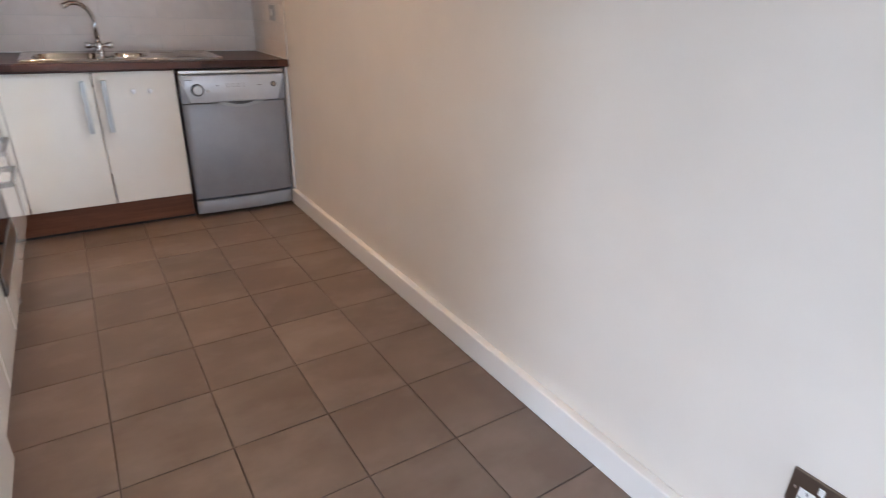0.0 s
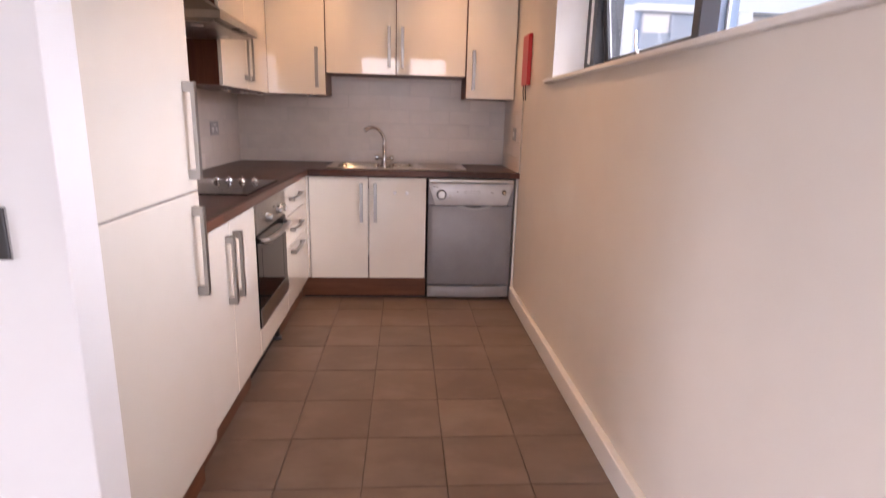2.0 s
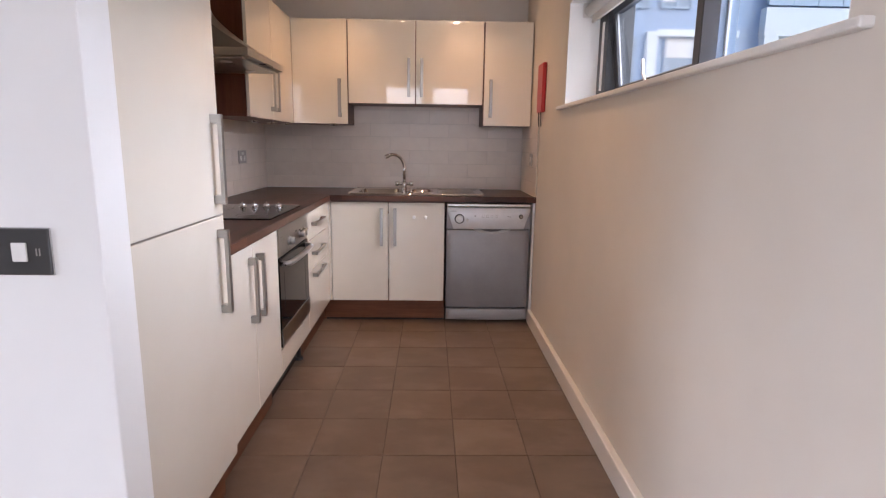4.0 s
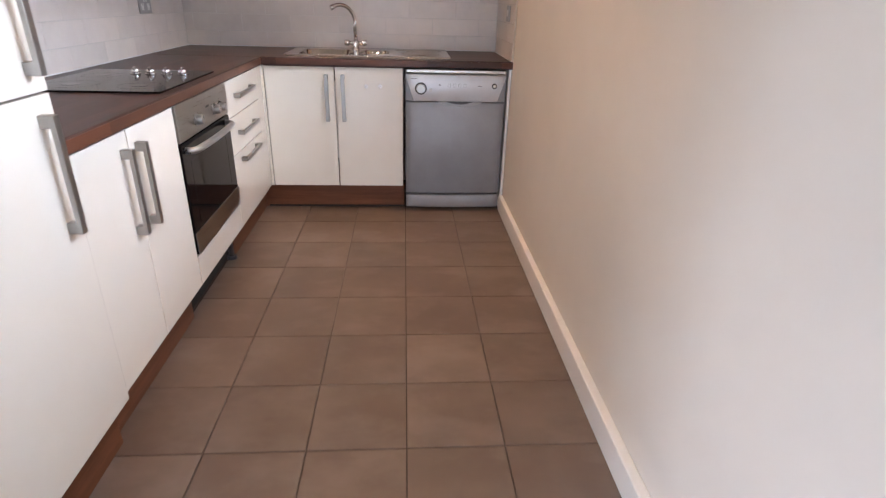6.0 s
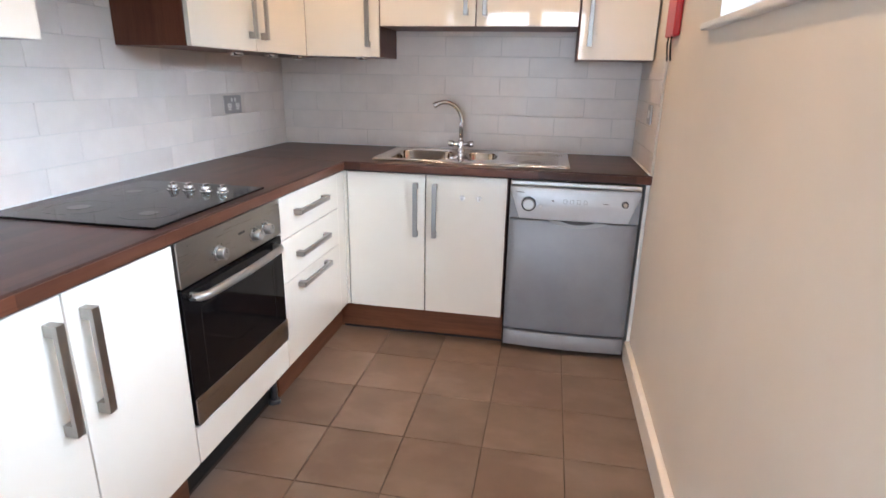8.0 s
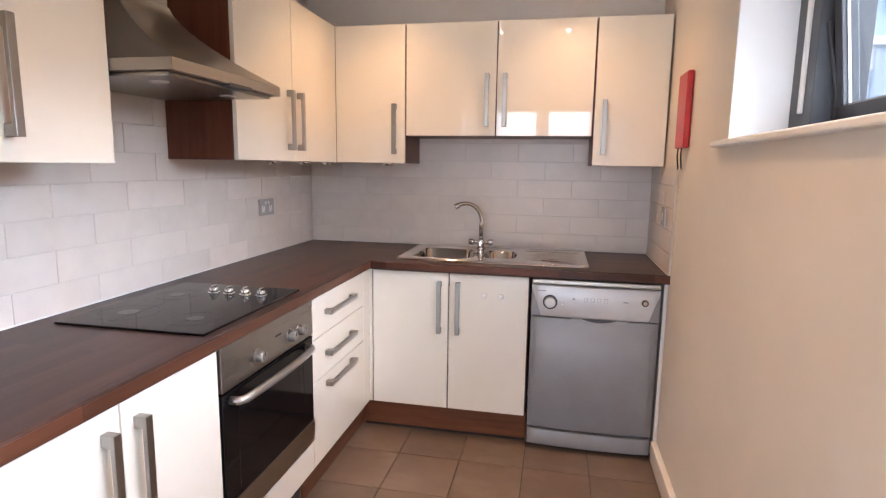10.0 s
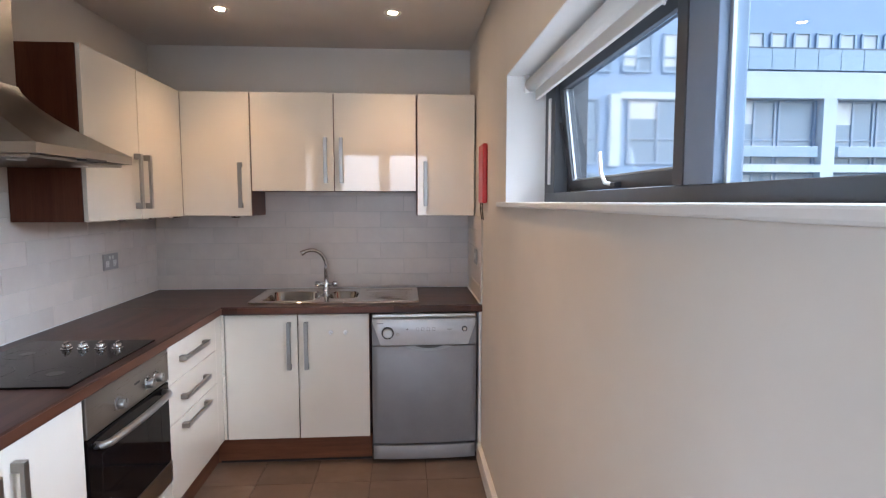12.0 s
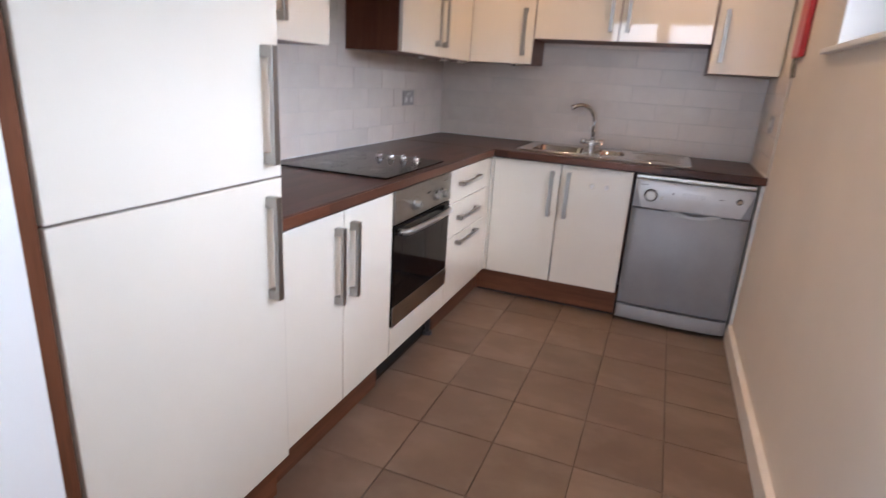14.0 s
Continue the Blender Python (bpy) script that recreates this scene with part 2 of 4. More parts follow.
def add_cyl(bm, p, q, r1, r2=None, n=24, bevel=0.0):
    p, q = Vector(p), Vector(q)
    d = q - p
    m = Matrix.Translation((p + q) / 2) @ d.to_track_quat("Z", "Y").to_matrix().to_4x4()
    r = bmesh.ops.create_cone(bm, cap_ends=True, segments=n, radius1=r1, radius2=r1 if r2 is None else r2, depth=d.length, matrix=m)
    if bevel:
        caps = [e for e in {e for v in r["verts"] for e in v.link_edges} if any(len(f.verts) > 4 for f in e.link_faces)]
        bmesh.ops.bevel(bm, geom=caps, offset=bevel, segments=2, affect="EDGES", profile=0.5)
    for f in bm.faces:
        f.smooth = len(f.verts) == 4
    return bm


def cyl(p, q, r1, r2=None, n=24, bevel=0.0):
    return add_cyl(bmesh.new(), p, q, r1, r2, n, bevel)


def tube(points, r, n=14):
    """A round bar swept along points."""
    bm = bmesh.new()
    pts = [Vector(p) for p in points]
    rings = []
    for i, p in enumerate(pts):
        d = (pts[min(i + 1, len(pts) - 1)] - pts[max(i - 1, 0)]).normalized()
        q = d.to_track_quat("Z", "Y")
        rr = r[i] if isinstance(r, (list, tuple)) else r
        rings.append([bm.verts.new(p + q @ Vector((math.cos(a) * rr, math.sin(a) * rr, 0))) for a in (2 * math.pi * k / n for k in range(n))])
    for a, b in zip(rings, rings[1:]):
        for k in range(n):
            f = bm.faces.new((a[k], a[(k + 1) % n], b[(k + 1) % n], b[k]))
            f.smooth = True
    bm.faces.new(rings[0][::-1])
    bm.faces.new(rings[-1])
    return bm


def structure(name, bm, material, label, category):
    return tagged(part(name, bm, material), label, category, "", "structure")


def handle(parent, at, axis, out, length, width=0.0215):
    """A square satin bar handle: a flat bar on two feet. at: middle of the foot line on the door face."""
    at, out = Vector(at), Vector(out)
    ax = Vector([1.0 if i == axis else 0.0 for i in range(3)])
    side = out.cross(ax)
    h, bm = length / 2, bmesh.new()

    def span(c, a, s, o0, o1):
        p = c - ax * a - side * s + out * o0
        q = c + ax * a + side * s + out * o1
        add_box(bm, [min(u, v) for u, v in zip(p, q)], [max(u, v) for u, v in zip(p, q)], 0.0015)

    span(at, h, width / 2, 0.022, 0.034)
    for sgn in (-1, 1):
        span(at + ax * sgn * (h - 0.014), 0.014, width / 2 * 0.98, 0.0, 0.0235)
    return part("handle", bm, NICKEL, parent, "satin nickel bar handle")


# ---- setting ----
XW, YB, ZC = 2.012, 4.615, 2.44          # right wall, back wall, ceiling
SY, SX = -2.75, -3.0                     # far ends of the living space
WY0, WY1, WZ0, WZ1 = 1.22, 3.29, 1.467, 1.990   # kitchen window opening
floor = structure("floor", box((SX - 0.2, SY - 0.2, -0.15), (XW + 0.3, YB + 0.2, -0.006), 0), GROUT, "brown taupe square porcelain floor tiles with dark grout", "floor")
structure("ceiling", box((SX - 0.2, SY - 0.2, ZC), (XW + 0.32, YB + 0.2, ZC + 0.15), 0), CEIL, "plain off-white painted ceiling with recessed downlights", "ceiling")
structure("wall_west", box((-0.2, 1.36, 0), (-0.008, YB + 0.2, ZC), 0), UPPER_WALL, "pale grey painted wall behind the kitchen units", "wall")
structure("wall_north", box((-0.008, YB, 0), (XW + 0.32, YB + 0.2, ZC), 0), UPPER_WALL, "pale grey painted wall above the sink run", "wall")
structure("wall_east", boxes(((XW, SY - 0.2, 0), (XW + 0.32, YB, WZ0 - 0.020)), ((XW, SY - 0.2, WZ1), (XW + 0.32, YB, ZC)),
          ((XW, SY - 0.2, WZ0 - 0.020), (XW + 0.32, WY0, WZ1)), ((XW, WY1, WZ0 - 0.020), (XW + 0.32, YB, WZ1))),
          WALL, "long warm cream painted wall with a high window", "wall")
structure("wall_nib", box((SX, 1.252, 0), (0.669, 1.355, ZC), 0.003), NIB, "white painted partition end beside the tall unit", "wall")
structure("wall_south", boxes(((SX, SY - 0.2, 0), (0.42, SY, ZC)), ((1.12, SY - 0.2, 0), (1.30, SY, ZC)), ((0.42, SY - 0.2, 2.36), (XW, SY, ZC)),
          ((1.98, SY - 0.2, 0), (XW, SY, 2.36)), ((0.42, SY - 0.2, 0), (1.12, SY, 0.08)), ((1.30, SY - 0.2, 0), (1.98, SY, 0.08))),
          NIB, "white painted wall with two tall glazed doors", "wall")
structure("wall_living_west", boxes(((SX - 0.2, SY - 0.2, 0), (SX, -1.75, ZC)), ((SX - 0.2, 0.35, 0), (SX, 1.36, ZC)), ((SX - 0.2, -1.75, 2.3), (SX, 0.35, ZC)), ((SX - 0.2, -1.75, 0), (SX, 0.35, 0.08))), NIB, "plain white painted living room wall", "wall")

# reveal lining, sill
structure("window_reveal", boxes(((XW + 0.001, WY1 - 0.004, WZ0), (XW + 0.165, WY1 + 0.004, WZ1)), ((XW + 0.001, WY0 - 0.004, WZ0), (XW + 0.165, WY0 + 0.004, WZ1)),
          ((XW + 0.001, WY0, WZ1 - 0.004), (XW + 0.165, WY1, WZ1 + 0.004))), REVEAL, "white plastered window reveal", "window reveal")
structure("window_sill", box((XW - 0.026, WY0 - 0.06, WZ0 - 0.020), (XW + 0.172, WY1 + 0.105, WZ0), 0.005), GLOSSWHITE, "white painted window sill board with rounded front edge", "window sill")
bbm = box((1.986, SY, 0), (XW, 4.0, 0.098), 0.005)
for v in bbm.verts:                       # the old plaster bows, so the board stands off it towards the living space
    if v.co.x < 2.0:
        v.co.x -= 0.0045 * (4.0 - max(v.co.y, 0.0))
structure("baseboard", bbm, GLOSSWHITE, "white painted skirting board along the cream wall", "skirting board")


def window():
    x0, x1 = XW + 0.165, XW + 0.22
    w = thing("window_1", (x0, WY0, WZ0), "anthracite aluminium window with one top-hung sash ajar", "window", "", "structure")
    ym = 2.112
    part("window_frame", boxes(((x0, WY0, WZ0), (x1, WY1, WZ0 + 0.036)), ((x0, WY0, WZ1 - 0.05), (x1, WY1, WZ1)),
         ((x0 - 0.006, ym + 0.0005, WZ0 + 0.036), (x1, ym + 0.045, WZ1 - 0.05)), ((x0, WY1 - 0.15, WZ0 + 0.036), (x1, WY1, WZ1 - 0.05)), ((x0, WY0, WZ0 + 0.036), (x1, WY0 + 0.045, WZ1 - 0.05)), bevel=0.002), ANTHRACITE, w)
    part("outer_stile", boxes(((x1, WY1 - 0.163, WZ0), (x1 + 0.075, WY1, WZ1)), ((x1, WY0, WZ0), (x1 + 0.075, WY1 - 0.163, WZ0 + 0.03)), bevel=0.002), ANTHRACITE, w)
    # Coloured paler than the frame, with the outdoor reflection put in.
    part("mullion", box((x0 - 0.004, ym - 0.112, WZ0 + 0.036), (x1 + 0.004, ym, WZ1 - 0.05), 0.002), BLUEGREY, w, "mullion coloured blue-grey for the outdoor reflection")
    part("trickle_vent", box((x0 - 0.008, WY1 - 0.098, WZ0 + 0.07), (x0 + 0.002, WY1 - 0.074, WZ1 - 0.11), 0.004), PVC, w, "white strip vent")
    part("glazing_bead", box((x0 + 0.016, ym - 0.123, WZ0 + 0.036), (x0 + 0.026, ym - 0.113, WZ1 - 0.05), 0.002), BEAD, w, "pale grey glazing bead")
    pane = part("pane", box((x0 + 0.024, WY0 + 0.045, WZ0 + 0.036), (x0 + 0.030, ym - 0.113, WZ1 - 0.05), 0), PANE, w)
    pane.visible_shadow = False
    # top-hung sash, pushed out at the bottom
    sash_bm, s0, s1 = bmesh.new(), ym + 0.048, WY1 - 0.165
    zt, zb, t = WZ1 - 0.055, WZ0 + 0.04, 0.04
    hinge = Matrix.Translation((x0 + 0.03, 0, zt)) @ Matrix.Rotation(radians(-7), 4, "Y") @ Matrix.Translation((-x0 - 0.03, 0, -zt))
    for lo, hi in (((x0 + 0.008, s0, zb), (x0 + 0.05, s1, zb + t)), ((x0 + 0.008, s0, zt - t), (x0 + 0.05, s1, zt)),
                   ((x0 + 0.008, s0, zb + t), (x0 + 0.05, s0 + t, zt - t)), ((x0 + 0.008, s1 - t, zb + t), (x0 + 0.05, s1, zt - t))):
        add_box(sash_bm, lo, hi, 0.002)
    bmesh.ops.transform(sash_bm, matrix=hinge, verts=sash_bm.verts)
    sash = part("sash", sash_bm, ANTHRACITE, w, "dark sash tilted outwards")
    g = box((x0 + 0.028, s0 + t, zb + t), (x0 + 0.034, s1 - t, zt - t), 0)
    bmesh.ops.transform(g, matrix=hinge, verts=g.verts)
    gp = part("pane", g, VEILPANE, sash)
    gp.visible_shadow = False
    bead = bmesh.new()
    add_box(bead, (x0 + 0.020, s1 - t - 0.003, zb + t), (x0 + 0.027, s1 - t, zt - t))
    add_box(bead, (x0 + 0.018, s0 + t, zb + t), (x0 + 0.027, s1 - t - 0.003, zb + t + 0.005))
    bmesh.ops.transform(bead, matrix=hinge, verts=bead.verts)
    part("glazing_bead", bead, BEAD, sash, "pale grey glazing bead")
    h = bmesh.new()
    hy = 2.66
    add_box(h, (x0 - 0.012, hy - 0.055, zb + 0.004), (x0 + 0.01, hy + 0.02, zb + 0.022), 0.003)
    bmesh.ops.transform(h, matrix=hinge, verts=h.verts)
    part("handle_base", h, ANTHRACITE, sash)
    k = tube([(x0 + 0.055, hy - 0.03, zb + 0.012), (x0 + 0.03, hy, zb + 0.02), (x0 + 0.02, hy + 0.012, zb + 0.05), (x0 + 0.018, hy + 0.02, zb + 0.115)], [0.006, 0.0065, 0.006, 0.005], 10)
    part("handle_lever", k, PVC, sash, "white lever handle")
    stay = tube([(x0 + 0.02, s1 + 0.012, zt - 0.16), (x0 + 0.06, s1 + 0.006, zb + 0.06)], 0.006, 8)
    part("stay_arm", stay, ANTHRACITE, w)


window()

# roller blind
blind = thing("roller_blind", (XW + 0.09, WY1, WZ1), "white roller blind rolled up under the window head", "blind")
part("roll", cyl((XW + 0.098, 2.045, WZ1 - 0.045), (XW + 0.098, WY1 - 0.03, WZ1 - 0.045), 0.027, None, 28), FABRIC, blind)
part("hem_bar", box((XW + 0.111, 2.055, WZ1 - 0.108), (XW + 0.125, WY1 - 0.04, WZ1 - 0.045), 0.005), FABRIC, blind, "white fabric hem with weighted bar")
for yy in (2.03, WY1 - 0.018):
    part("bracket", box((XW + 0.068, yy - 0.006, WZ1 - 0.075), (XW + 0.128, yy + 0.006, WZ1 - 0.005), 0.003), PVC, blind)

part("pull_chain", tube([(XW + 0.07, 2.02, WZ1 - 0.05), (XW + 0.066, 2.015, WZ1 - 0.10), (XW + 0.066, 2.02, WZ1 - 0.135), (XW + 0.072, 2.035, WZ1 - 0.148),
     (XW + 0.078, 2.05, WZ1 - 0.135), (XW + 0.08, 2.05, WZ1 - 0.10)], 0.003, 8), PVC, blind, "white bead chain loop")

# glazed doors behind the walk
for n, (gx0, gx1) in enumerate(((0.42, 1.12), (1.30, 1.98))):
    d = thing("window_%d" % (n + 2), (gx0, SY, 0.08), "tall white framed glazed balcony door", "window", "", "structure")
    part("window_frame", boxes(((gx0, SY - 0.09, 0.08), (gx0 + 0.02, SY - 0.03, 2.36)), ((gx1 - 0.02, SY - 0.09, 0.08), (gx1, SY - 0.03, 2.36)),
         ((gx0 + 0.02, SY - 0.09, 0.08), (gx1 - 0.02, SY - 0.03, 0.1)), ((gx0 + 0.02, SY - 0.09, 2.34), (gx1 - 0.02, SY - 0.03, 2.36))), GLOSSWHITE, d)
    gp = part("pane", box((gx0 + 0.02, SY - 0.063, 0.1), (gx1 - 0.02, SY - 0.057, 2.34), 0), PANE, d)
    gp.visible_shadow = False


# Assumed, unseen window, added as a source of light on the cream wall.
wd = thing("window_4", (SX, -0.70, 0.08), "assumed white framed window, unseen, added to light the cream wall", "window", "", "structure")
part("window_frame", boxes(((SX - 0.12, -1.75, 0.08), (SX - 0.05, -1.71, 2.3)), ((SX - 0.12, 0.31, 0.08), (SX - 0.05, 0.35, 2.3)), ((SX - 0.12, -1.71, 0.08), (SX - 0.05, 0.31, 0.12)), ((SX - 0.12, -1.71, 2.26), (SX - 0.05, 0.31, 2.3))), GLOSSWHITE, wd)
gp = part("pane", box((SX - 0.088, -1.71, 0.12), (SX - 0.082, 0.31, 2.26), 0), PANE, wd)
gp.visible_shadow = False
structure("floor_living", box((SX, SY, -0.006), (0.49 - 0.002, 1.252, -0.0005), 0), paint("oatmeal_carpet", (0.36, 0.31, 0.26), 0.9, 0.06, 0.6), "plain oatmeal carpet in the living space", "floor")


def downlight(x, y):
    d = thing("downlight", (x, y, ZC), "round recessed ceiling downlight, lit warm white", "ceiling light", "ceiling downlights")
    bm = bmesh.new()
    n = 32
    prof = [(0.045, 0.0), (0.045, -0.004), (0.041, -0.006), (0.031, -0.004), (0.025, -0.001)]
    rings = [[bm.verts.new((x + r * math.cos(a), y + r * math.sin(a), ZC - 0.0005 + z)) for a in (2 * math.pi * k / n for k in range(n))] for r, z in prof]
    for a, b in zip(rings, rings[1:]):
        for k in range(n):
            bm.faces.new((a[k], b[k], b[(k + 1) % n], a[(k + 1) % n])).smooth = True
    part("bezel", bm, CHROME, d, "chrome bezel ring")
    part("lamp_face", cyl((x, y, ZC - 0.0035), (x, y, ZC - 0.0005), 0.023, 0.023, 28), BULB, d, "glowing lamp face")


for sx, sy in SPOTS:
    downlight(sx, sy)

# ---- base run ----
XF, YF = 0.588, 4.0          # door faces of the two base runs
DT = 0.019
TOP = 0.903


def door_x(cab, y0, y1, z0, z1, xf=XF, name="door"):
    return part(name, box((xf - DT, y0 + 0.0024, z0), (xf, y1 - 0.0024, z1), 0.0022), CREAM, cab, "cream gloss door")


def door_y(cab, x0, x1, z0, z1, yf=YF, name="door"):
    return part(name, box((x0 + 0.0026, yf, z0), (x1 - 0.0026, yf + DT, z1), 0.0022), CREAM, cab, "cream gloss door")


def foot(parent, x, y, z=0.15):
    bm = cyl((x, y, 0.0), (x, y, 0.016), 0.026, 0.022, 16)
    add_cyl(bm, (x, y, 0.016), (x, y, z), 0.014, None, 12)
    return part("foot", bm, DARKGREY, parent, "black adjustable foot")


base = thing("base_cabinet", (0.3, 2.37, 0), "cream gloss double-door base cabinet beside the oven", "cabinet", "base units")
part("carcass", box((0.01, 2.026, 0.15), (XF - DT - 0.002, 2.718, 0.86), 0.001), CARCASS, base)
for y0, y1, hy in ((2.026, 2.364, 2.318), (2.364, 2.718, 2.410)):
    d = door_x(base, y0, y1, 0.155, 0.853)
    handle(d, (XF, hy, 0.677), 2, (1, 0, 0), 0.262)
for fy in (2.06, 2.68):
    foot(base, 0.46, fy)

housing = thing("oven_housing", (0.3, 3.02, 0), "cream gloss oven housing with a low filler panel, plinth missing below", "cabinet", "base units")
part("carcass", boxes(((0.01, 2.722, 0.15), (XF - 0.03, 2.738, 0.86)), ((0.01, 3.304, 0.15), (XF - 0.03, 3.32, 0.86)), ((0.01, 2.738, 0.15), (XF - 0.03, 3.304, 0.166))), CARCASS, housing)
part("filler_panel", box((XF - DT, 2.7225, 0.155), (XF, 3.3205, 0.276), 0.0022), CREAM, housing, "cream gloss filler panel")
# Board added in the empty plinth recess, coloured near-black as its shade.
part("recess_board", box((0.490, 2.7225, 0.0), (0.502, 3.3195, 0.149), 0.001), NEARBLACK, housing, "near-black board painting the shade where the plinth is missing")
foot(housing, 0.525, 3.29)

drawers = thing("drawer_unit", (0.3, 3.61, 0), "cream gloss three-drawer base unit in the corner", "drawer unit", "base units")
part("carcass", box((0.01, 3.324, 0.15), (XF - DT - 0.002, 3.90, 0.86), 0.001), CARCASS, drawers)
for z0, z1, hz in ((0.6880, 0.853, 0.777), (0.5105, 0.6850, 0.602), (0.155, 0.5075, 0.470)):
    d = part("drawer_front", box((XF - DT, 3.3235, z0), (XF, 3.9068, z1), 0.0022), CREAM, drawers, "cream gloss drawer front")
    handle(d, (XF, 3.592, hz), 1, (1, 0, 0), 0.30)
foot(drawers, 0.46, 3.36)

post = thing("corner_post", (0.58, 3.95, 0.15), "cream gloss corner filler post between the two runs", "filler panel", "base units")
part("panel", box((XF - DT, 3.908, 0.155), (XF - 0.001, 4.002 + DT, 0.853), 0.002), CREAM, post)
part("panel", box((XF - 0.0008, YF + 0.001, 0.155), (0.6015, YF + DT, 0.853), 0.001), CREAM, post)

sinkcab = thing("sink_cabinet", (1.0, 4.3, 0), "cream gloss double-door cabinet under the sink", "cabinet", "base units")
part("carcass", boxes(((0.604, YF + DT + 0.002, 0.15), (0.62, 4.6, 0.86)), ((1.372, YF + DT + 0.002, 0.15), (1.388, 4.6, 0.86)), ((0.62, YF + DT + 0.002, 0.15), (1.372, 4.6, 0.166)), ((0.62, YF + DT + 0.002, 0.832), (1.372, YF + DT + 0.02, 0.86))), CARCASS, sinkcab)
for x0, x1, hx in ((0.604, 0.998, 0.952), (0.998, 1.388, 1.045)):
    d = door_y(sinkcab, x0, x1, 0.155, 0.853)
    handle(d, (hx, YF, 0.682), 2, (0, -1, 0), 0.262)
    if x0 > 0.9:
        for kx in (1.176, 1.256):
            bm = cyl((kx, YF + 0.001, 0.752), (kx, YF - 0.007, 0.752), 0.0125, 0.011, 20, 0.002)
            add_box(bm, (kx - 0.005, YF - 0.019, 0.740), (kx + 0.005, YF - 0.006, 0.753), 0.003)
            part("hook", bm, HOOKWHITE, d, "small white stick-on hook")
for fx in (0.66, 1.34):
    foot(sinkcab, fx, 4.12)

endpanel = thing("end_panel", (2.0, 4.3, 0), "narrow white end panel between dishwasher and wall", "end panel", "base units")
part("panel", box((1.995, YF - 0.002, 0.0), (XW - 0.0005, 4.6, 0.871), 0.0015), GLOSSWHITE, endpanel)

# plinths
for lo, hi, mat_, lab in (((0.515, 2.03, 0.0), (0.531, 2.72, 0.149), PLINTH_Y, "brown walnut plinth under the double-door cabinet"),
                          ((0.515, 3.322, 0.0), (0.531, 4.07, 0.149), PLINTH_Y, "brown walnut plinth under the drawer unit"),
                          ((0.531, 4.055, 0.0), (1.393, 4.071, 0.149), PLINTH_X, "brown walnut plinth under the sink cabinet"),
                          ((0.545, 1.42, 0.0), (0.561, 2.022, 0.149), PLINTH_Y, "brown walnut plinth under the tall fridge housing")):
    tagged(part("plinth", box(lo, hi, 0.001), mat_), lab, "plinth", "plinths")


tagged(part("plinth_seal", box((0.547, 4.0515, 0.0), (1.393, 4.0548, 0.012), 0.001), NEARBLACK), "thin dark strip along the foot of the plinth", "seal strip")


def worktop_slab(lo, hi, front, cut=None):
    """A post-formed slab with a rounded front edge; cut: rectangular hole (x0, x1, y0, y1)."""
    bm = bmesh.new()
    if cut is None:
        add_box(bm, lo, hi)
    else:
        x0, x1, y0, y1 = cut
        xs, ys = (lo[0], x0, x1, hi[0]), (lo[1], y0, y1, hi[1])
        grid = {}
        for i, x in enumerate(xs):
            for j, y in enumerate(ys):
                for k, z in enumerate((lo[2], hi[2])):
                    grid[i, j, k] = bm.verts.new((x, y, z))
        for i in range(3):
            for j in range(3):
                if (i, j) == (1, 1):
                    continue
                for k in (0, 1):
                    q = [grid[i, j, k], grid[i + 1, j, k], grid[i + 1, j + 1, k], grid[i, j + 1, k]]
                    bm.faces.new(q if k else q[::-1])
        for e in [e for e in bm.edges if len(e.link_faces) == 1 and abs(e.verts[0].co.z - hi[2]) < 1e-6 and abs(e.verts[1].co.z - hi[2]) < 1e-6]:
            a, b = e.verts
            fa = next(v for v in grid.values() if abs(v.co.z - lo[2]) < 1e-6 and (v.co.xy - a.co.xy).length < 1e-6)
            fb = next(v for v in grid.values() if abs(v.co.z - lo[2]) < 1e-6 and (v.co.xy - b.co.xy).length < 1e-6)
            bm.faces.new((a, b, fb, fa))
        bmesh.ops.recalc_face_normals(bm, faces=bm.faces)
    ax, val = front
    es = [e for e in bm.edges if all(abs(v.co[ax] - val) < 1e-6 for v in e.verts) and abs(e.verts[0].co.z - e.verts[1].co.z) < 1e-6]
    bmesh.ops.bevel(bm, geom=es, offset=0.006, segments=3, affect="EDGES", profile=0.5)
    return bm


WZ = 0.861
wt1 = tagged(part("worktop", worktop_slab((0.0, 2.028, WZ), (0.605, 3.964, TOP), (0, 0.605)), TOP_Y), "dark walnut block-effect worktop along the oven run", "worktop", "worktops")
wt2 = tagged(part("worktop", worktop_slab((0.0, 3.966, WZ), (XW - 0.001, YB - 0.008, TOP), (1, 3.966), (0.74, 1.32, 4.09, 4.46)), TOP_X), "dark walnut block-effect worktop along the sink run", "worktop", "worktops")
tagged(part("worktop_joint", box((0.002, 3.9642, TOP - 0.004), (0.60, 3.9658, TOP + 0.0012), 0), metal("joint_strip", (0.25, 0.2, 0.18), 0.4)), "thin metal jointing strip between the two worktops", "joint strip")


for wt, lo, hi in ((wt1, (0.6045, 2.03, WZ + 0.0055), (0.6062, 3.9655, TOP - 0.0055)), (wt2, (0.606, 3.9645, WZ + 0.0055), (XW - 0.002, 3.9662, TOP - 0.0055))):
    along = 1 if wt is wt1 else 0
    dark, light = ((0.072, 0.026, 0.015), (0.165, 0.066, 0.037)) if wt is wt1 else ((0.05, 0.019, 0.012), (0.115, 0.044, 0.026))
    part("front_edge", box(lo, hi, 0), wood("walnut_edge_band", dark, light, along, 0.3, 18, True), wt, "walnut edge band")

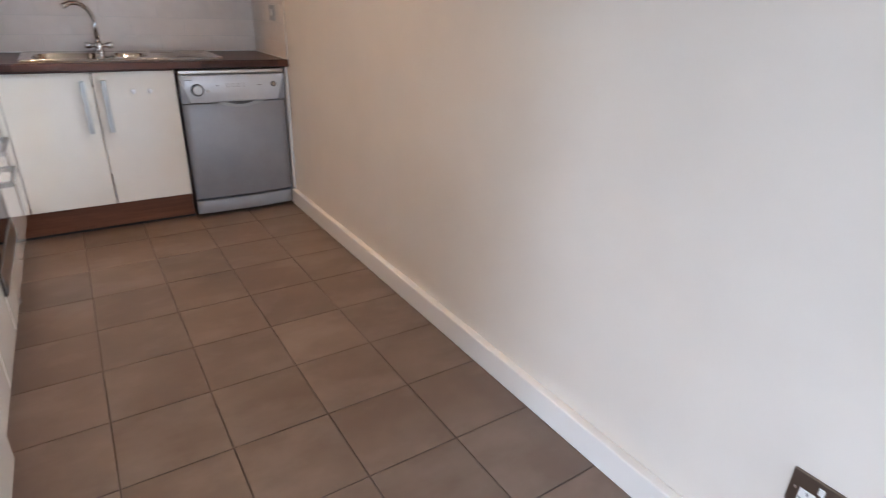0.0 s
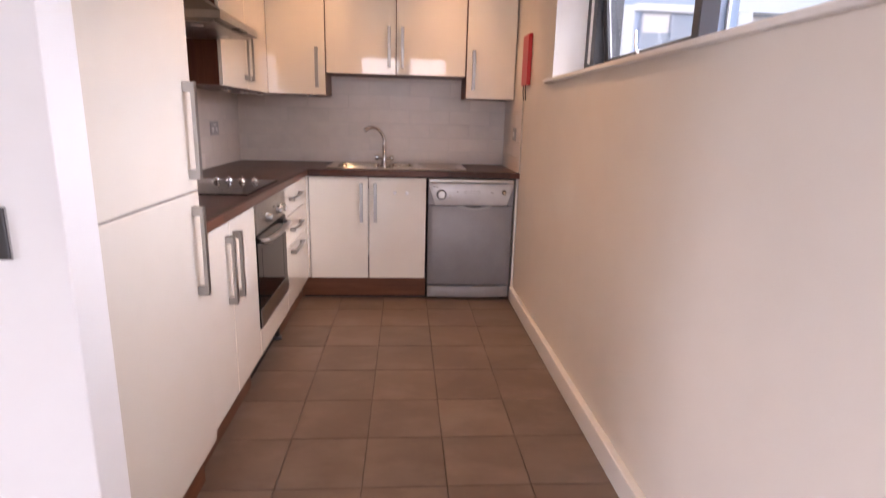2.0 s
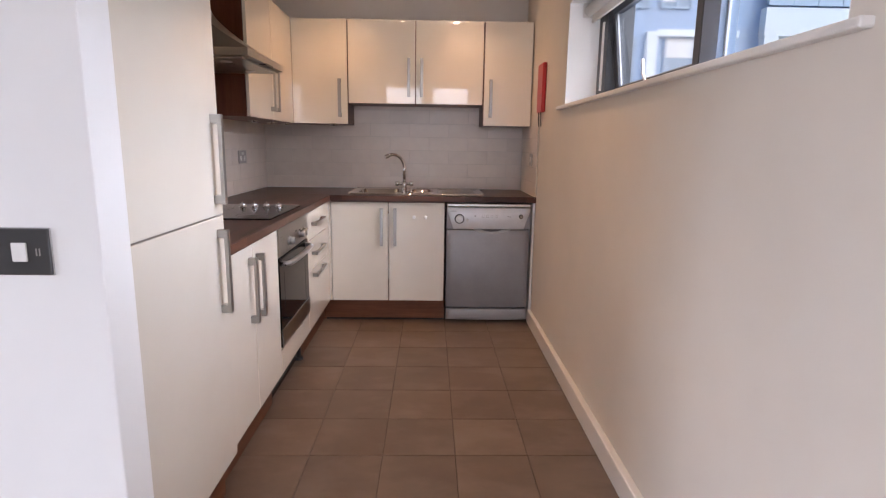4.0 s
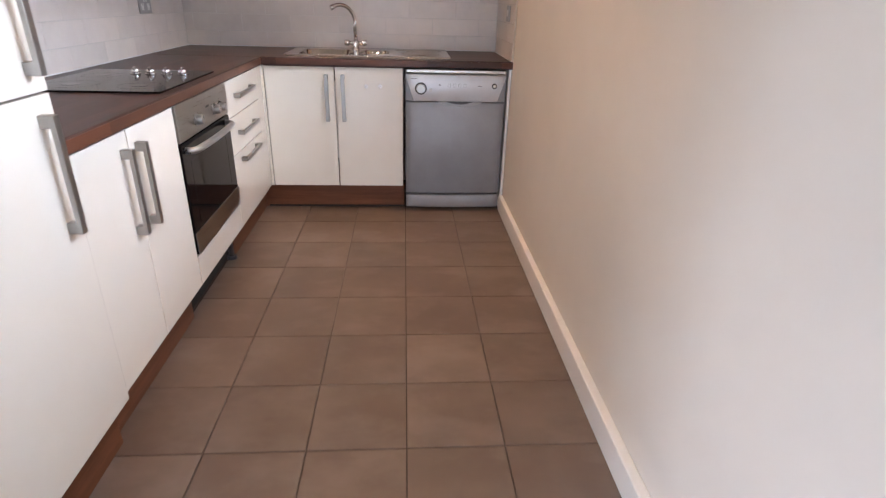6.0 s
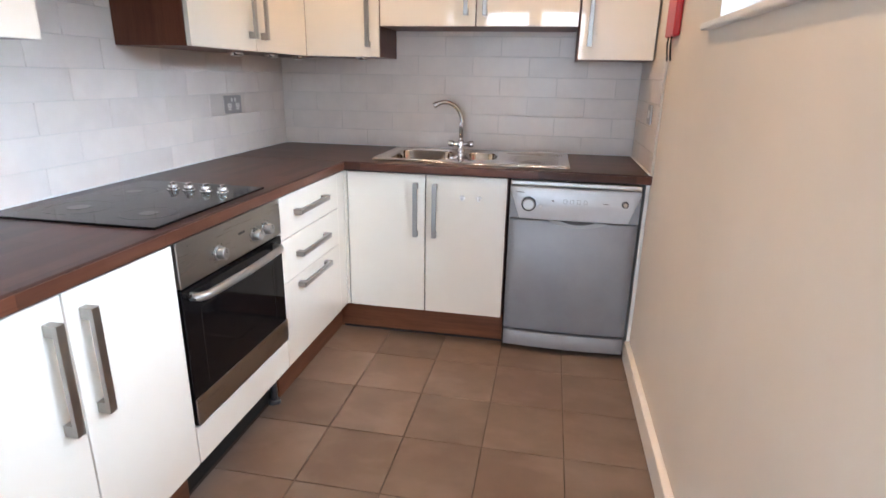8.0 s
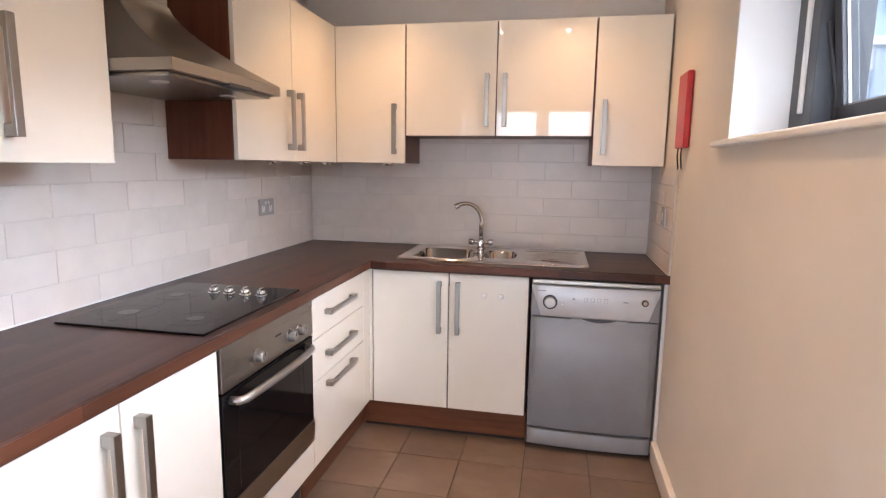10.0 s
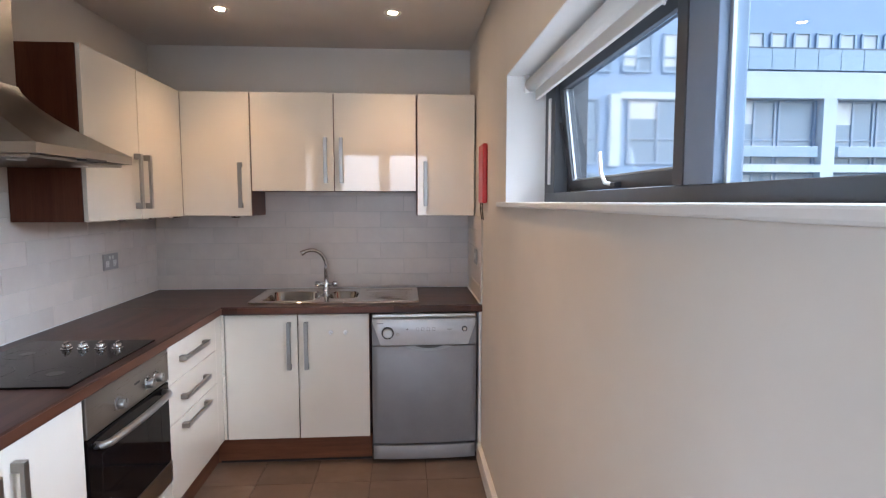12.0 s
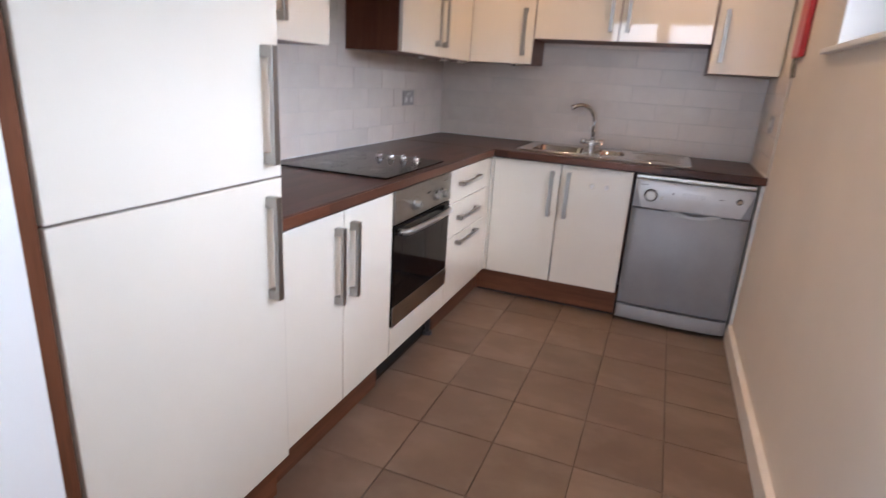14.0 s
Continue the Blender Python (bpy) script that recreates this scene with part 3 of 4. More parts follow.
# ---- hob ----
hob = thing("hob", (0.33, 2.97, TOP), "black ceramic hob with four chrome knobs set in the worktop", "hob")
part("glass_top", box((0.085, 2.685, TOP), (0.572, 3.262, TOP + 0.007), 0.003), BLACKGLASS, hob, "black ceramic glass")
for i, kx in enumerate((0.300, 0.360, 0.424, 0.487)):
    bm = cyl((kx, 3.135, TOP + 0.007), (kx, 3.135, TOP + 0.010), 0.021, 0.020, 28)
    add_cyl(bm, (kx, 3.135, TOP + 0.010), (kx, 3.135, TOP + 0.024), 0.0165, 0.015, 28, 0.002)
    kn = part("knob", bm, CHROME, hob, "chrome control knob")
    part("grip", box((kx - 0.0035, 3.121, TOP + 0.023), (kx + 0.0035, 3.149, TOP + 0.034), 0.002), CHROME, kn)
for cx, cy, r in ((0.21, 2.83, 0.09), (0.45, 2.82, 0.075), (0.20, 3.07, 0.072)):
    bm = bmesh.new()
    for r0, r1 in ((r, r - 0.002), (r * 0.35, 0.001)):
        a = [bm.verts.new((cx + r0 * math.cos(k * math.pi / 24), cy + r0 * math.sin(k * math.pi / 24), TOP + 0.0074)) for k in range(48)]
        b = [bm.verts.new((cx + r1 * math.cos(k * math.pi / 24), cy + r1 * math.sin(k * math.pi / 24), TOP + 0.0074)) for k in range(48)]
        for k in range(48):
            bm.faces.new((a[k], a[(k + 1) % 48], b[(k + 1) % 48], b[k]))
    part("cooking_zone", bm, plain("zone_print", (0.007, 0.0065, 0.007), 0.06), hob, "grey printed cooking ring")

# ---- oven ----
oven = thing("oven", (0.3, 3.02, 0.28), "built-in stainless steel oven with black glass door, shut", "oven")
part("body", box((0.06, 2.745, 0.285), (XF - 0.012, 3.298, 0.83), 0.002), NEARBLACK, oven)
part("control_panel", box((XF - 0.012, 2.724, 0.722), (XF + 0.006, 3.320, 0.857), 0.003), OVENSTEEL, oven, "brushed steel control panel")
ovdoor = part("door", box((XF - 0.011, 2.726, 0.284), (XF + 0.004, 3.318, 0.714), 0.003), BLACKGLASS, oven, "black glass oven door")
part("lower_trim", box((XF + 0.0035, 2.726, 0.284), (XF + 0.008, 3.318, 0.372), 0.0015), OVENSTEEL, ovdoor, "brushed steel trim")
part("window_border", boxes(((XF + 0.0035, 2.80, 0.395), (XF + 0.0048, 2.803, 0.64)), ((XF + 0.0035, 3.237, 0.395), (XF + 0.0048, 3.24, 0.64)), ((XF + 0.0035, 2.80, 0.64), (XF + 0.0048, 3.24, 0.643))), plain("black_print", (0.016, 0.015, 0.015), 0.25), ovdoor)
hp = [(XF + 0.004, 2.765, 0.688), (XF + 0.030, 2.768, 0.688), (XF + 0.042, 2.79, 0.688)] + [(XF + 0.042 + 0.008 * math.sin(math.pi * k / 10), 2.79 + 0.446 * k / 10, 0.688) for k in range(1, 10)] + [(XF + 0.042, 3.236, 0.688), (XF + 0.030, 3.258, 0.688), (XF + 0.004, 3.261, 0.688)]
part("handle", tube(hp, 0.0128, 14), plain("satin_oven_handle", (0.40, 0.40, 0.40), 0.28, 0.85), ovdoor, "bowed silver bar handle")
for ky in (2.914, 3.128, 3.204):
    bm = cyl((XF + 0.006, ky, 0.772), (XF + 0.010, ky, 0.772), 0.024, 0.023, 28)
    add_cyl(bm, (XF + 0.010, ky, 0.772), (XF + 0.034, ky, 0.772), 0.0205, 0.0175, 28, 0.003)
    kn = part("knob", bm, OVENKNOB, oven, "silver control knob")
    part("pointer", box((XF + 0.0335, ky - 0.0012, 0.774), (XF + 0.0350, ky + 0.0012, 0.789), 0), DARKGREY, kn)
for ky in (2.914, 3.128, 3.204):
    bm = bmesh.new()
    for k in range(7):
        a = radians(-120 + 40 * k)
        add_box(bm, (XF + 0.006, ky - 0.0015 + 0.031 * math.sin(a), 0.7705 + 0.031 * math.cos(a)), (XF + 0.0066, ky + 0.0015 + 0.031 * math.sin(a), 0.7735 + 0.031 * math.cos(a)))
    part("dial_marks", bm, DARKGREY, oven)
part("badge", box((XF + 0.006, 3.03, 0.795), (XF + 0.0066, 3.07, 0.803), 0), DARKGREY, oven, "small dark maker's mark")

# ---- dishwasher ----
dw = thing("dishwasher", (1.69, 4.28, 0), "freestanding silver grey dishwasher under the worktop", "dishwasher")
DX0, DX1, DY = 1.402, 1.981, 3.985


def bowed(x0, x1, z0, z1, y, depth, bow, n=16, r=0.006):
    """A front panel that bulges gently across its width, with rounded long edges."""
    bm = bmesh.new()
    prof = [(z0, 0.006), (z0 + r * 0.4, 0.002), (z0 + r, 0.0), (z1 - r, 0.0), (z1 - r * 0.4, 0.002), (z1, 0.006)]
    cols = []
    for i in range(n + 1):
        u = i / n
        x = x0 + (x1 - x0) * u
        yy = y - bow * (1 - (2 * u - 1) ** 2)
        edge = 0.004 if i in (0, n) else 0.0
        cols.append([bm.verts.new((x, yy + d + edge, z)) for z, d in prof] + [bm.verts.new((x, y + depth, z1)), bm.verts.new((x, y + depth, z0))])
    m = len(cols[0])
    for a, b in zip(cols, cols[1:]):
        for k in range(m):
            bm.faces.new((a[k], b[k], b[(k + 1) % m], a[(k + 1) % m])).smooth = k < 5
    bm.faces.new(cols[0])
    bm.faces.new(cols[-1][::-1])
    bmesh.ops.recalc_face_normals(bm, faces=bm.faces)
    return bm


# Cabinet is coloured dark so the door seams show as shaded gaps.
part("cabinet", box((DX0 + 0.004, DY + 0.03, 0.02), (DX1 - 0.004, 4.57, 0.828), 0.003), DARKGREY, dw, "cabinet coloured dark grey for the shade in its seams")
part("lid", box((DX0, DY + 0.004, 0.829), (DX1, 4.57, 0.853), 0.006), metal("warm_silver_lid", (0.62, 0.59, 0.53), 0.3, 0), dw, "pale silver top lid")
panel = part("control_panel", bowed(DX0, DX1, 0.676, 0.826, DY, 0.03, 0.012), SILVER, dw, "pale silver control panel")
door = part("door", bowed(DX0, DX1, 0.116, 0.672, DY, 0.03, 0.014), GREYDOOR, dw, "grey silver door")
part("kick_panel", bowed(DX0 + 0.002, DX1 - 0.002, 0.022, 0.103, DY + 0.004, 0.03, 0.013), KICK, dw, "silver kick panel")
for x0, sg in ((DX0 + 0.0005, 1), (DX1 - 0.0005, -1)):
    wb = bmesh.new()
    tri = [(x0, 0.678), (x0 + sg * 0.046, 0.678), (x0, 0.81)]
    ys = [DY - 0.012 * (1 - (2 * (x - DX0) / (DX1 - DX0) - 1) ** 2) - 0.0016 for x, _ in tri]
    fr = [wb.verts.new((x, y, z)) for (x, z), y in zip(tri, ys)]
    bk = [wb.verts.new((x, y + 0.006, z)) for (x, z), y in zip(tri, ys)]
    wb.faces.new(fr)
    wb.faces.new(bk[::-1])
    for k in range(3):
        wb.faces.new((fr[k], bk[k], bk[(k + 1) % 3], fr[(k + 1) % 3]))
    bmesh.ops.recalc_face_normals(wb, faces=wb.faces)
    part("side_cheek", wb, GREYDOOR, panel, "grey cheek of the door")
# Raised pale sheet; the grip lip's highlight is put into its colour.
scoop = bmesh.new()
n = 20
up = [scoop.verts.new((1.583 + 0.264 * k / n, DY - 0.0135 - 0.0008, 0.6765)) for k in range(n + 1)]
dn = [scoop.verts.new((1.583 + 0.264 * k / n, DY - 0.0135 - 0.0012, 0.6760 - 0.030 * math.sin(math.pi * k / n) ** 0.7)) for k in range(n + 1)]
for k in range(n):
    scoop.faces.new((up[k], up[k + 1], dn[k + 1], dn[k]))
ex = bmesh.ops.extrude_face_region(scoop, geom=list(scoop.faces))
bmesh.ops.translate(scoop, verts=[v for v in ex["geom"] if isinstance(v, bmesh.types.BMVert)], vec=(0, 0.005, 0))
bmesh.ops.recalc_face_normals(scoop, faces=scoop.faces)
part("handle_recess", scoop, plain("grip_highlight_grey", (0.36, 0.37, 0.39), 0.4, 0.2), panel, "pale curved grip lip with its highlight painted in")
# Raised dark sheet that paints the shade inside the grip.
grip = bmesh.new()
up = [grip.verts.new((1.640 + 0.150 * k / n, DY - 0.0158, 0.6768)) for k in range(n + 1)]
dn = [grip.verts.new((1.640 + 0.150 * k / n, DY - 0.0160, 0.6762 - 0.015 * math.sin(math.pi * k / n) ** 0.8)) for k in range(n + 1)]
for k in range(n):
    grip.faces.new((up[k], up[k + 1], dn[k + 1], dn[k]))
ex = bmesh.ops.extrude_face_region(grip, geom=list(grip.faces))
bmesh.ops.translate(grip, verts=[v for v in ex["geom"] if isinstance(v, bmesh.types.BMVert)], vec=(0, 0.004, 0))
bmesh.ops.recalc_face_normals(grip, faces=grip.faces)
part("grip_hollow", grip, DARKGREY, panel, "dark sheet painting the shade in the grip")
bm = cyl((1.489, DY - 0.004, 0.747), (1.489, DY - 0.012, 0.747), 0.0235, 0.0235, 32)
add_cyl(bm, (1.489, DY - 0.012, 0.747), (1.489, DY - 0.027, 0.747), 0.0275, 0.025, 32, 0.003)
part("dial", bm, SATIN, panel, "round satin silver programme dial")
part("dial_ring", cyl((1.489, DY - 0.003, 0.747), (1.489, DY - 0.0128, 0.747), 0.0345, 0.0335, 32), DARKGREY, panel, "dark ring round the dial")
part("button", cyl((1.544, DY - 0.004, 0.738), (1.544, DY - 0.0135, 0.738), 0.0105, 0.0095, 20, 0.001), SATIN, panel)
part("button", cyl((1.914, DY - 0.002, 0.766), (1.914, DY - 0.012, 0.766), 0.016, 0.015, 20, 0.001), DARKGREY, panel)
part("button", cyl((1.914, DY - 0.010, 0.766), (1.914, DY - 0.0155, 0.766), 0.0105, 0.010, 20, 0.001), CHROME, panel)
for mx in (1.652, 1.682, 1.712, 1.742):
    part("indicator_window", boxes(((mx - 0.008, DY - 0.0125, 0.758), (mx + 0.008, DY - 0.0118, 0.7595)), ((mx - 0.008, DY - 0.0125, 0.775), (mx + 0.008, DY - 0.0118, 0.7765)), ((mx - 0.008, DY - 0.0125, 0.7595), (mx - 0.0065, DY - 0.0118, 0.775)), ((mx + 0.0065, DY - 0.0125, 0.7595), (mx + 0.008, DY - 0.0118, 0.775))), MIDGREY, panel)
part("printed_mark", box((1.43, DY - 0.0055, 0.798), (1.466, DY - 0.002, 0.802), 0), MIDGREY, panel, "small dark maker's mark")
part("printed_mark", box((1.818, DY - 0.0105, 0.763), (1.842, DY - 0.0085, 0.767), 0), MIDGREY, panel)
part("printed_mark", box((1.592, DY - 0.012, 0.764), (1.602, DY - 0.0108, 0.772), 0), MIDGREY, panel)
for fx in (DX0 + 0.05, DX1 - 0.05):
    part("foot", cyl((fx, 4.08, 0), (fx, 4.08, 0.03), 0.02, 0.016, 14), DARKGREY, dw)


# ---- sink and tap ----
def sink():
    z = TOP + 0.0065
    s = thing("sink", (1.19, 4.3, TOP), "stainless steel inset sink with bowl, half bowl and drainer", "sink")
    X0, X1, Y0, Y1 = 0.712, 1.664, 4.05, 4.548
    bowls = [(0.765, 1.075, 4.105, 4.44), (1.125, 1.305, 4.165, 4.43)]

    def rr(x0, x1, y0, y1, r, zz, bm, k=6):
        out = []
        for cx, cy, a0 in ((x1 - r, y1 - r, 0), (x0 + r, y1 - r, 90), (x0 + r, y0 + r, 180), (x1 - r, y0 + r, 270)):
            for i in range(k + 1):
                a = radians(a0 + 90 * i / k)
                out.append(bm.verts.new((cx + r * math.cos(a), cy + r * math.sin(a), zz)))
        return out

    def skin(bm, rings):
        for a, b in zip(rings, rings[1:]):
            for i in range(len(a)):
                bm.faces.new((a[i], a[(i + 1) % len(a)], b[(i + 1) % len(b)], b[i])).smooth = True

    # rim: outer lip, then a deck filled round the bowl openings and the drainer tray
    bm = bmesh.new()
    outer = rr(X0, X1, Y0, Y1, 0.022, TOP + 0.0005, bm)
    lip = rr(X0 + 0.002, X1 - 0.002, Y0 + 0.002, Y1 - 0.002, 0.021, z + 0.003, bm)
    inn = rr(X0 + 0.016, X1 - 0.016, Y0 + 0.016, Y1 - 0.016, 0.016, z + 0.0005, bm)
    skin(bm, [outer, lip, inn])
    loops = [inn]
    for b in bowls:
        loops.append(rr(*b, 0.07, z + 0.0005, bm))
    tray = (1.335, 1.638, 4.095, 4.505)
    loops.append(rr(*tray, 0.03, z + 0.0005, bm))
    edges = []
    for lp in loops:
        for i in range(len(lp)):
            e = bm.edges.get((lp[i], lp[(i + 1) % len(lp)])) or bm.edges.new((lp[i], lp[(i + 1) % len(lp)]))
            edges.append(e)
    bmesh.ops.triangle_fill(bm, use_beauty=True, use_dissolve=False, edges=edges)
    bmesh.ops.recalc_face_normals(bm, faces=bm.faces)
    part("rim", bm, SINKSTEEL, s)
    for (x0, x1, y0, y1), dep, nm in ((bowls[0], 0.15, "bowl"), (bowls[1], 0.09, "half_bowl")):
        b = bmesh.new()
        rings = [rr(x0, x1, y0, y1, 0.07, z + 0.0005, b), rr(x0 + 0.006, x1 - 0.006, y0 + 0.006, y1 - 0.006, 0.066, z - 0.008, b),
                 rr(x0 + 0.014, x1 - 0.014, y0 + 0.014, y1 - 0.014, 0.06, z - dep + 0.03, b), rr(x0 + 0.035, x1 - 0.035, y0 + 0.035, y1 - 0.035, 0.04, z - dep, b)]
        skin(b, rings)
        b.faces.new(rings[-1])
        bmesh.ops.recalc_face_normals(b, faces=b.faces)
        bmesh.ops.reverse_faces(b, faces=b.faces)
        bw = part(nm, b, SINKSTEEL, s)
        cx, cy = (x0 + x1) / 2, (y0 + y1) / 2
        part("waste", cyl((cx, cy, z - dep), (cx, cy, z - dep + 0.004), 0.035, 0.033, 24), CHROME, bw, "chrome waste outlet")
    # drainer tray with raised ribs
    b = bmesh.new()
    x0, x1, y0, y1 = tray
    rings = [rr(x0, x1, y0, y1, 0.03, z + 0.0005, b), rr(x0 + 0.006, x1 - 0.006, y0 + 0.006, y1 - 0.006, 0.027, z - 0.004, b)]
    skin(b, rings)
    b.faces.new(rings[-1])
    bmesh.ops.recalc_face_normals(b, faces=b.faces)
    for f in b.faces:
        if f.normal.z < 0:
            f.normal_flip()
    dr = part("drainer", b, SINKSTEEL, s, "fluted steel drainer")
    flutes = 5
    for k in range(flutes):
        # each flute is a low rounded ridge that widens towards the outer end
        f = bmesh.new()
        rows = []
        for a in range(17):
            u = a / 16
            xx = x0 + 0.022 + (x1 - x0 - 0.044) * u
            half = 0.010 + 0.020 * u ** 0.8
            mid = (y0 + y1) / 2 + (k - (flutes - 1) / 2) * (0.042 + 0.030 * u)
            rise = 0.008 * math.sin(math.pi * min(1.0, u * 1.6 + 0.06) / 2) * min(1.0, (1 - u) * 9 + 0.05)
            rows.append([f.verts.new((xx, mid + half * (c / 4 - 1), z - 0.0046 + rise * (0.5 - 0.5 * math.cos(math.pi * c / 4)))) for c in range(9)])
        for p, q in zip(rows, rows[1:]):
            for c in range(8):
                f.faces.new((p[c], q[c], q[c + 1], p[c + 1])).smooth = True
        part("flute", f, SINKSTEEL, dr)


sink()
tap = thing("mixer_tap", (1.085, 4.5, TOP), "chrome swan-neck kitchen mixer tap, turned off", "tap")
TZ, TX, TY = TOP + 0.004, 1.085, 4.495
bm = cyl((TX, TY, TZ), (TX, TY, TZ + 0.008), 0.027, 0.025, 24)
add_cyl(bm, (TX, TY, TZ + 0.008), (TX, TY, TZ + 0.055), 0.021, 0.018, 24, 0.002)
add_cyl(bm, (TX, TY, TZ + 0.055), (TX, TY, TZ + 0.075), 0.015, 0.013, 20)
part("body", bm, CHROME, tap)
pts = [(TX, TY, TZ + 0.07), (TX, TY, TZ + 0.145)]
dirx = Vector((-0.86, -0.5, 0)).normalized()
R = 0.098
for k in range(13):
    a = math.pi * k / 12 * 0.66
    c = Vector((TX, TY, TZ + 0.158)) + dirx * R
    pts.append(tuple(c - dirx * R * math.cos(a) + Vector((0, 0, R * 1.05 * math.sin(a)))))
spout = part("spout", tube(pts, 0.0125, 16), CHROME, tap)
p_end = Vector(pts[-1])
p_way = (p_end - Vector(pts[-2])).normalized()
part("aerator", cyl(p_end - p_way * 0.006, p_end + p_way * 0.018, 0.016, 0.0155, 18, 0.001), CHROME, spout)
for sgn in (-1, 1):
    bm = cyl((TX + sgn * 0.015, TY, TZ + 0.038), (TX + sgn * 0.042, TY, TZ + 0.040), 0.011, 0.012, 18)
    add_cyl(bm, (TX + sgn * 0.042, TY, TZ + 0.040), (TX + sgn * 0.070, TY, TZ + 0.042), 0.019, 0.017, 20, 0.003)
    part("tap_handle", bm, CHROME, tap, "chrome turning handle")

# ---- hood ----
hood = thing("cooker_hood", (0.25, 3.01, 1.62), "stainless steel chimney cooker hood above the hob", "cooker hood")
HY0, HY1, HXF, HZ = 2.722, 3.302, 0.495, 1.615
bm = bmesh.new()
c0, c1, cxf = 2.875, 3.105, 0.205
prof = []
for k in range(11):
    u = k / 10
    e = 1 - (1 - u) ** 1.5
    prof.append((HXF + (cxf - HXF) * e, HY0 + (c0 - HY0) * e, HY1 + (c1 - HY1) * e, HZ + 0.032 + 0.232 * u))
prof = [(HXF, HY0, HY1, HZ)] + prof
rings = [[bm.verts.new((0.002, a, z)), bm.verts.new((x, a, z)), bm.verts.new((x, b, z)), bm.verts.new((0.002, b, z))] for x, a, b, z in prof]
for i, (a, b) in enumerate(zip(rings, rings[1:])):
    for k in range(4):
        bm.faces.new((a[k], a[(k + 1) % 4], b[(k + 1) % 4], b[k])).smooth = True
bm.faces.new(rings[0][::-1])
bm.faces.new(rings[-1])
HOODSTEEL = metal("hood_stainless", (0.39, 0.37, 0.345), 0.34, 1)
for a, b in zip(rings, rings[1:]):          # crisp corners, smooth flare
    for k in range(4):
        bm.edges.get((a[k], b[k])).smooth = False
for ring in rings[:2]:
    for k in range(4):
        bm.edges.get((ring[k], ring[(k + 1) % 4])).smooth = False
part("canopy", bm, HOODSTEEL, hood, "flared steel canopy")
part("filter_panel", box((0.03, HY0 + 0.02, HZ - 0.012), (HXF - 0.03, HY1 - 0.02, HZ - 0.0005), 0.003), OVENSTEEL, hood, "grey filter panel")
part("control_strip", box((HXF - 0.035, 2.98, HZ - 0.006), (HXF + 0.0012, 3.11, HZ + 0.004), 0.001), DARKGREY, hood, "dark slider control strip")
part("light", cyl((0.36, 2.84, HZ - 0.015), (0.36, 2.84, HZ - 0.011), 0.025, 0.027, 20), PVC, hood)
part("light", cyl((0.36, 3.18, HZ - 0.015), (0.36, 3.18, HZ - 0.011), 0.025, 0.027, 20), PVC, hood)
part("chimney", box((0.002, c0 + 0.003, HZ + 0.258), (cxf - 0.003, c1 - 0.003, ZC - 0.002), 0.003), metal("chimney_steel", (0.37, 0.345, 0.32), 0.32, 1), hood, "upright steel duct cover")

# ---- wall units ----
UX, UY, UZ0, UZ1 = 0.305, 4.28, 1.385, 2.097


def unit(at, label):
    return thing("wall_cabinet", at, label, "wall cabinet", "wall units")


ul = unit((0.15, 2.37, UZ0), "cream gloss double-door wall cabinet beside the tall unit")
part("carcass", box((0.002, 2.026, UZ0 - 0.018), (UX - DT - 0.002, 2.718, UZ1), 0.001), CARCASS, ul)
for y0, y1, hy in ((2.026, 2.372, 2.32), (2.372, 2.719, 2.42)):
    d = door_x(ul, y0, y1, UZ0 - 0.018, UZ1, UX)
    handle(d, (UX, hy, 1.555), 2, (1, 0, 0), 0.262)

uc = unit((0.15, 3.8, UZ0), "cream gloss corner wall cabinet with dark walnut side")
part("carcass", box((0.002, 3.318, UZ0), (UX - DT - 0.002, 4.60, UZ1), 0.001), CARCASS, uc)
for y0, y1, hy in ((3.318, 3.775, 3.728), (3.775, 4.282, 3.825)):
    d = door_x(uc, y0, y1, UZ0, UZ1, UX)
    handle(d, (UX, hy, 1.565), 2, (1, 0, 0), 0.262)

us = unit((0.5, 4.45, UZ0), "cream gloss single-door wall cabinet in the corner")
part("carcass", box((0.292, UY + DT + 0.002, UZ0), (0.692, 4.605, UZ1), 0.001), CARCASS, us)
d = door_y(us, UX - 0.0024, 0.694, UZ0, UZ1, UY)
handle(d, (0.637, UY, 1.563), 2, (0, -1, 0), 0.262)

uo = unit((1.17, 4.45, 1.53), "cream gloss short double-door wall cabinet above the sink")
part("carcass", box((0.696, UY + DT + 0.002, 1.53), (1.656, 4.605, UZ1), 0.001), CARCASS, uo)
for x0, x1, hx in ((0.696, 1.174, 1.127), (1.174, 1.656, 1.218)):
    d = door_y(uo, x0, x1, 1.53, UZ1, UY)
    handle(d, (hx, UY, 1.708), 2, (0, -1, 0), 0.262)

ur = unit((1.83, 4.45, UZ0), "cream gloss single-door wall cabinet by the fire blanket")
part("carcass", box((1.66, UY + DT + 0.002, UZ0), (2.005, 4.605, UZ1), 0.001), CARCASS, ur)
d = door_y(ur, 1.660, 2.005, UZ0, UZ1, UY)
handle(d, (1.709, UY, 1.573), 2, (0, -1, 0), 0.262)

for px, py in ((0.15, 3.87), (0.20, 4.10), (0.235, 4.33), (0.58, 4.345)):
    pl = thing("puck_light", (px, py, UZ0), "small chrome under-cabinet puck light, off", "cabinet light", "under-cabinet lights")
    part("ring", cyl((px, py, UZ0), (px, py, UZ0 - 0.014), 0.034, 0.030, 24, 0.002), CHROME, pl)
    part("lens", cyl((px, py, UZ0 - 0.0135), (px, py, UZ0 - 0.017), 0.022, 0.020, 20), PVC, pl)

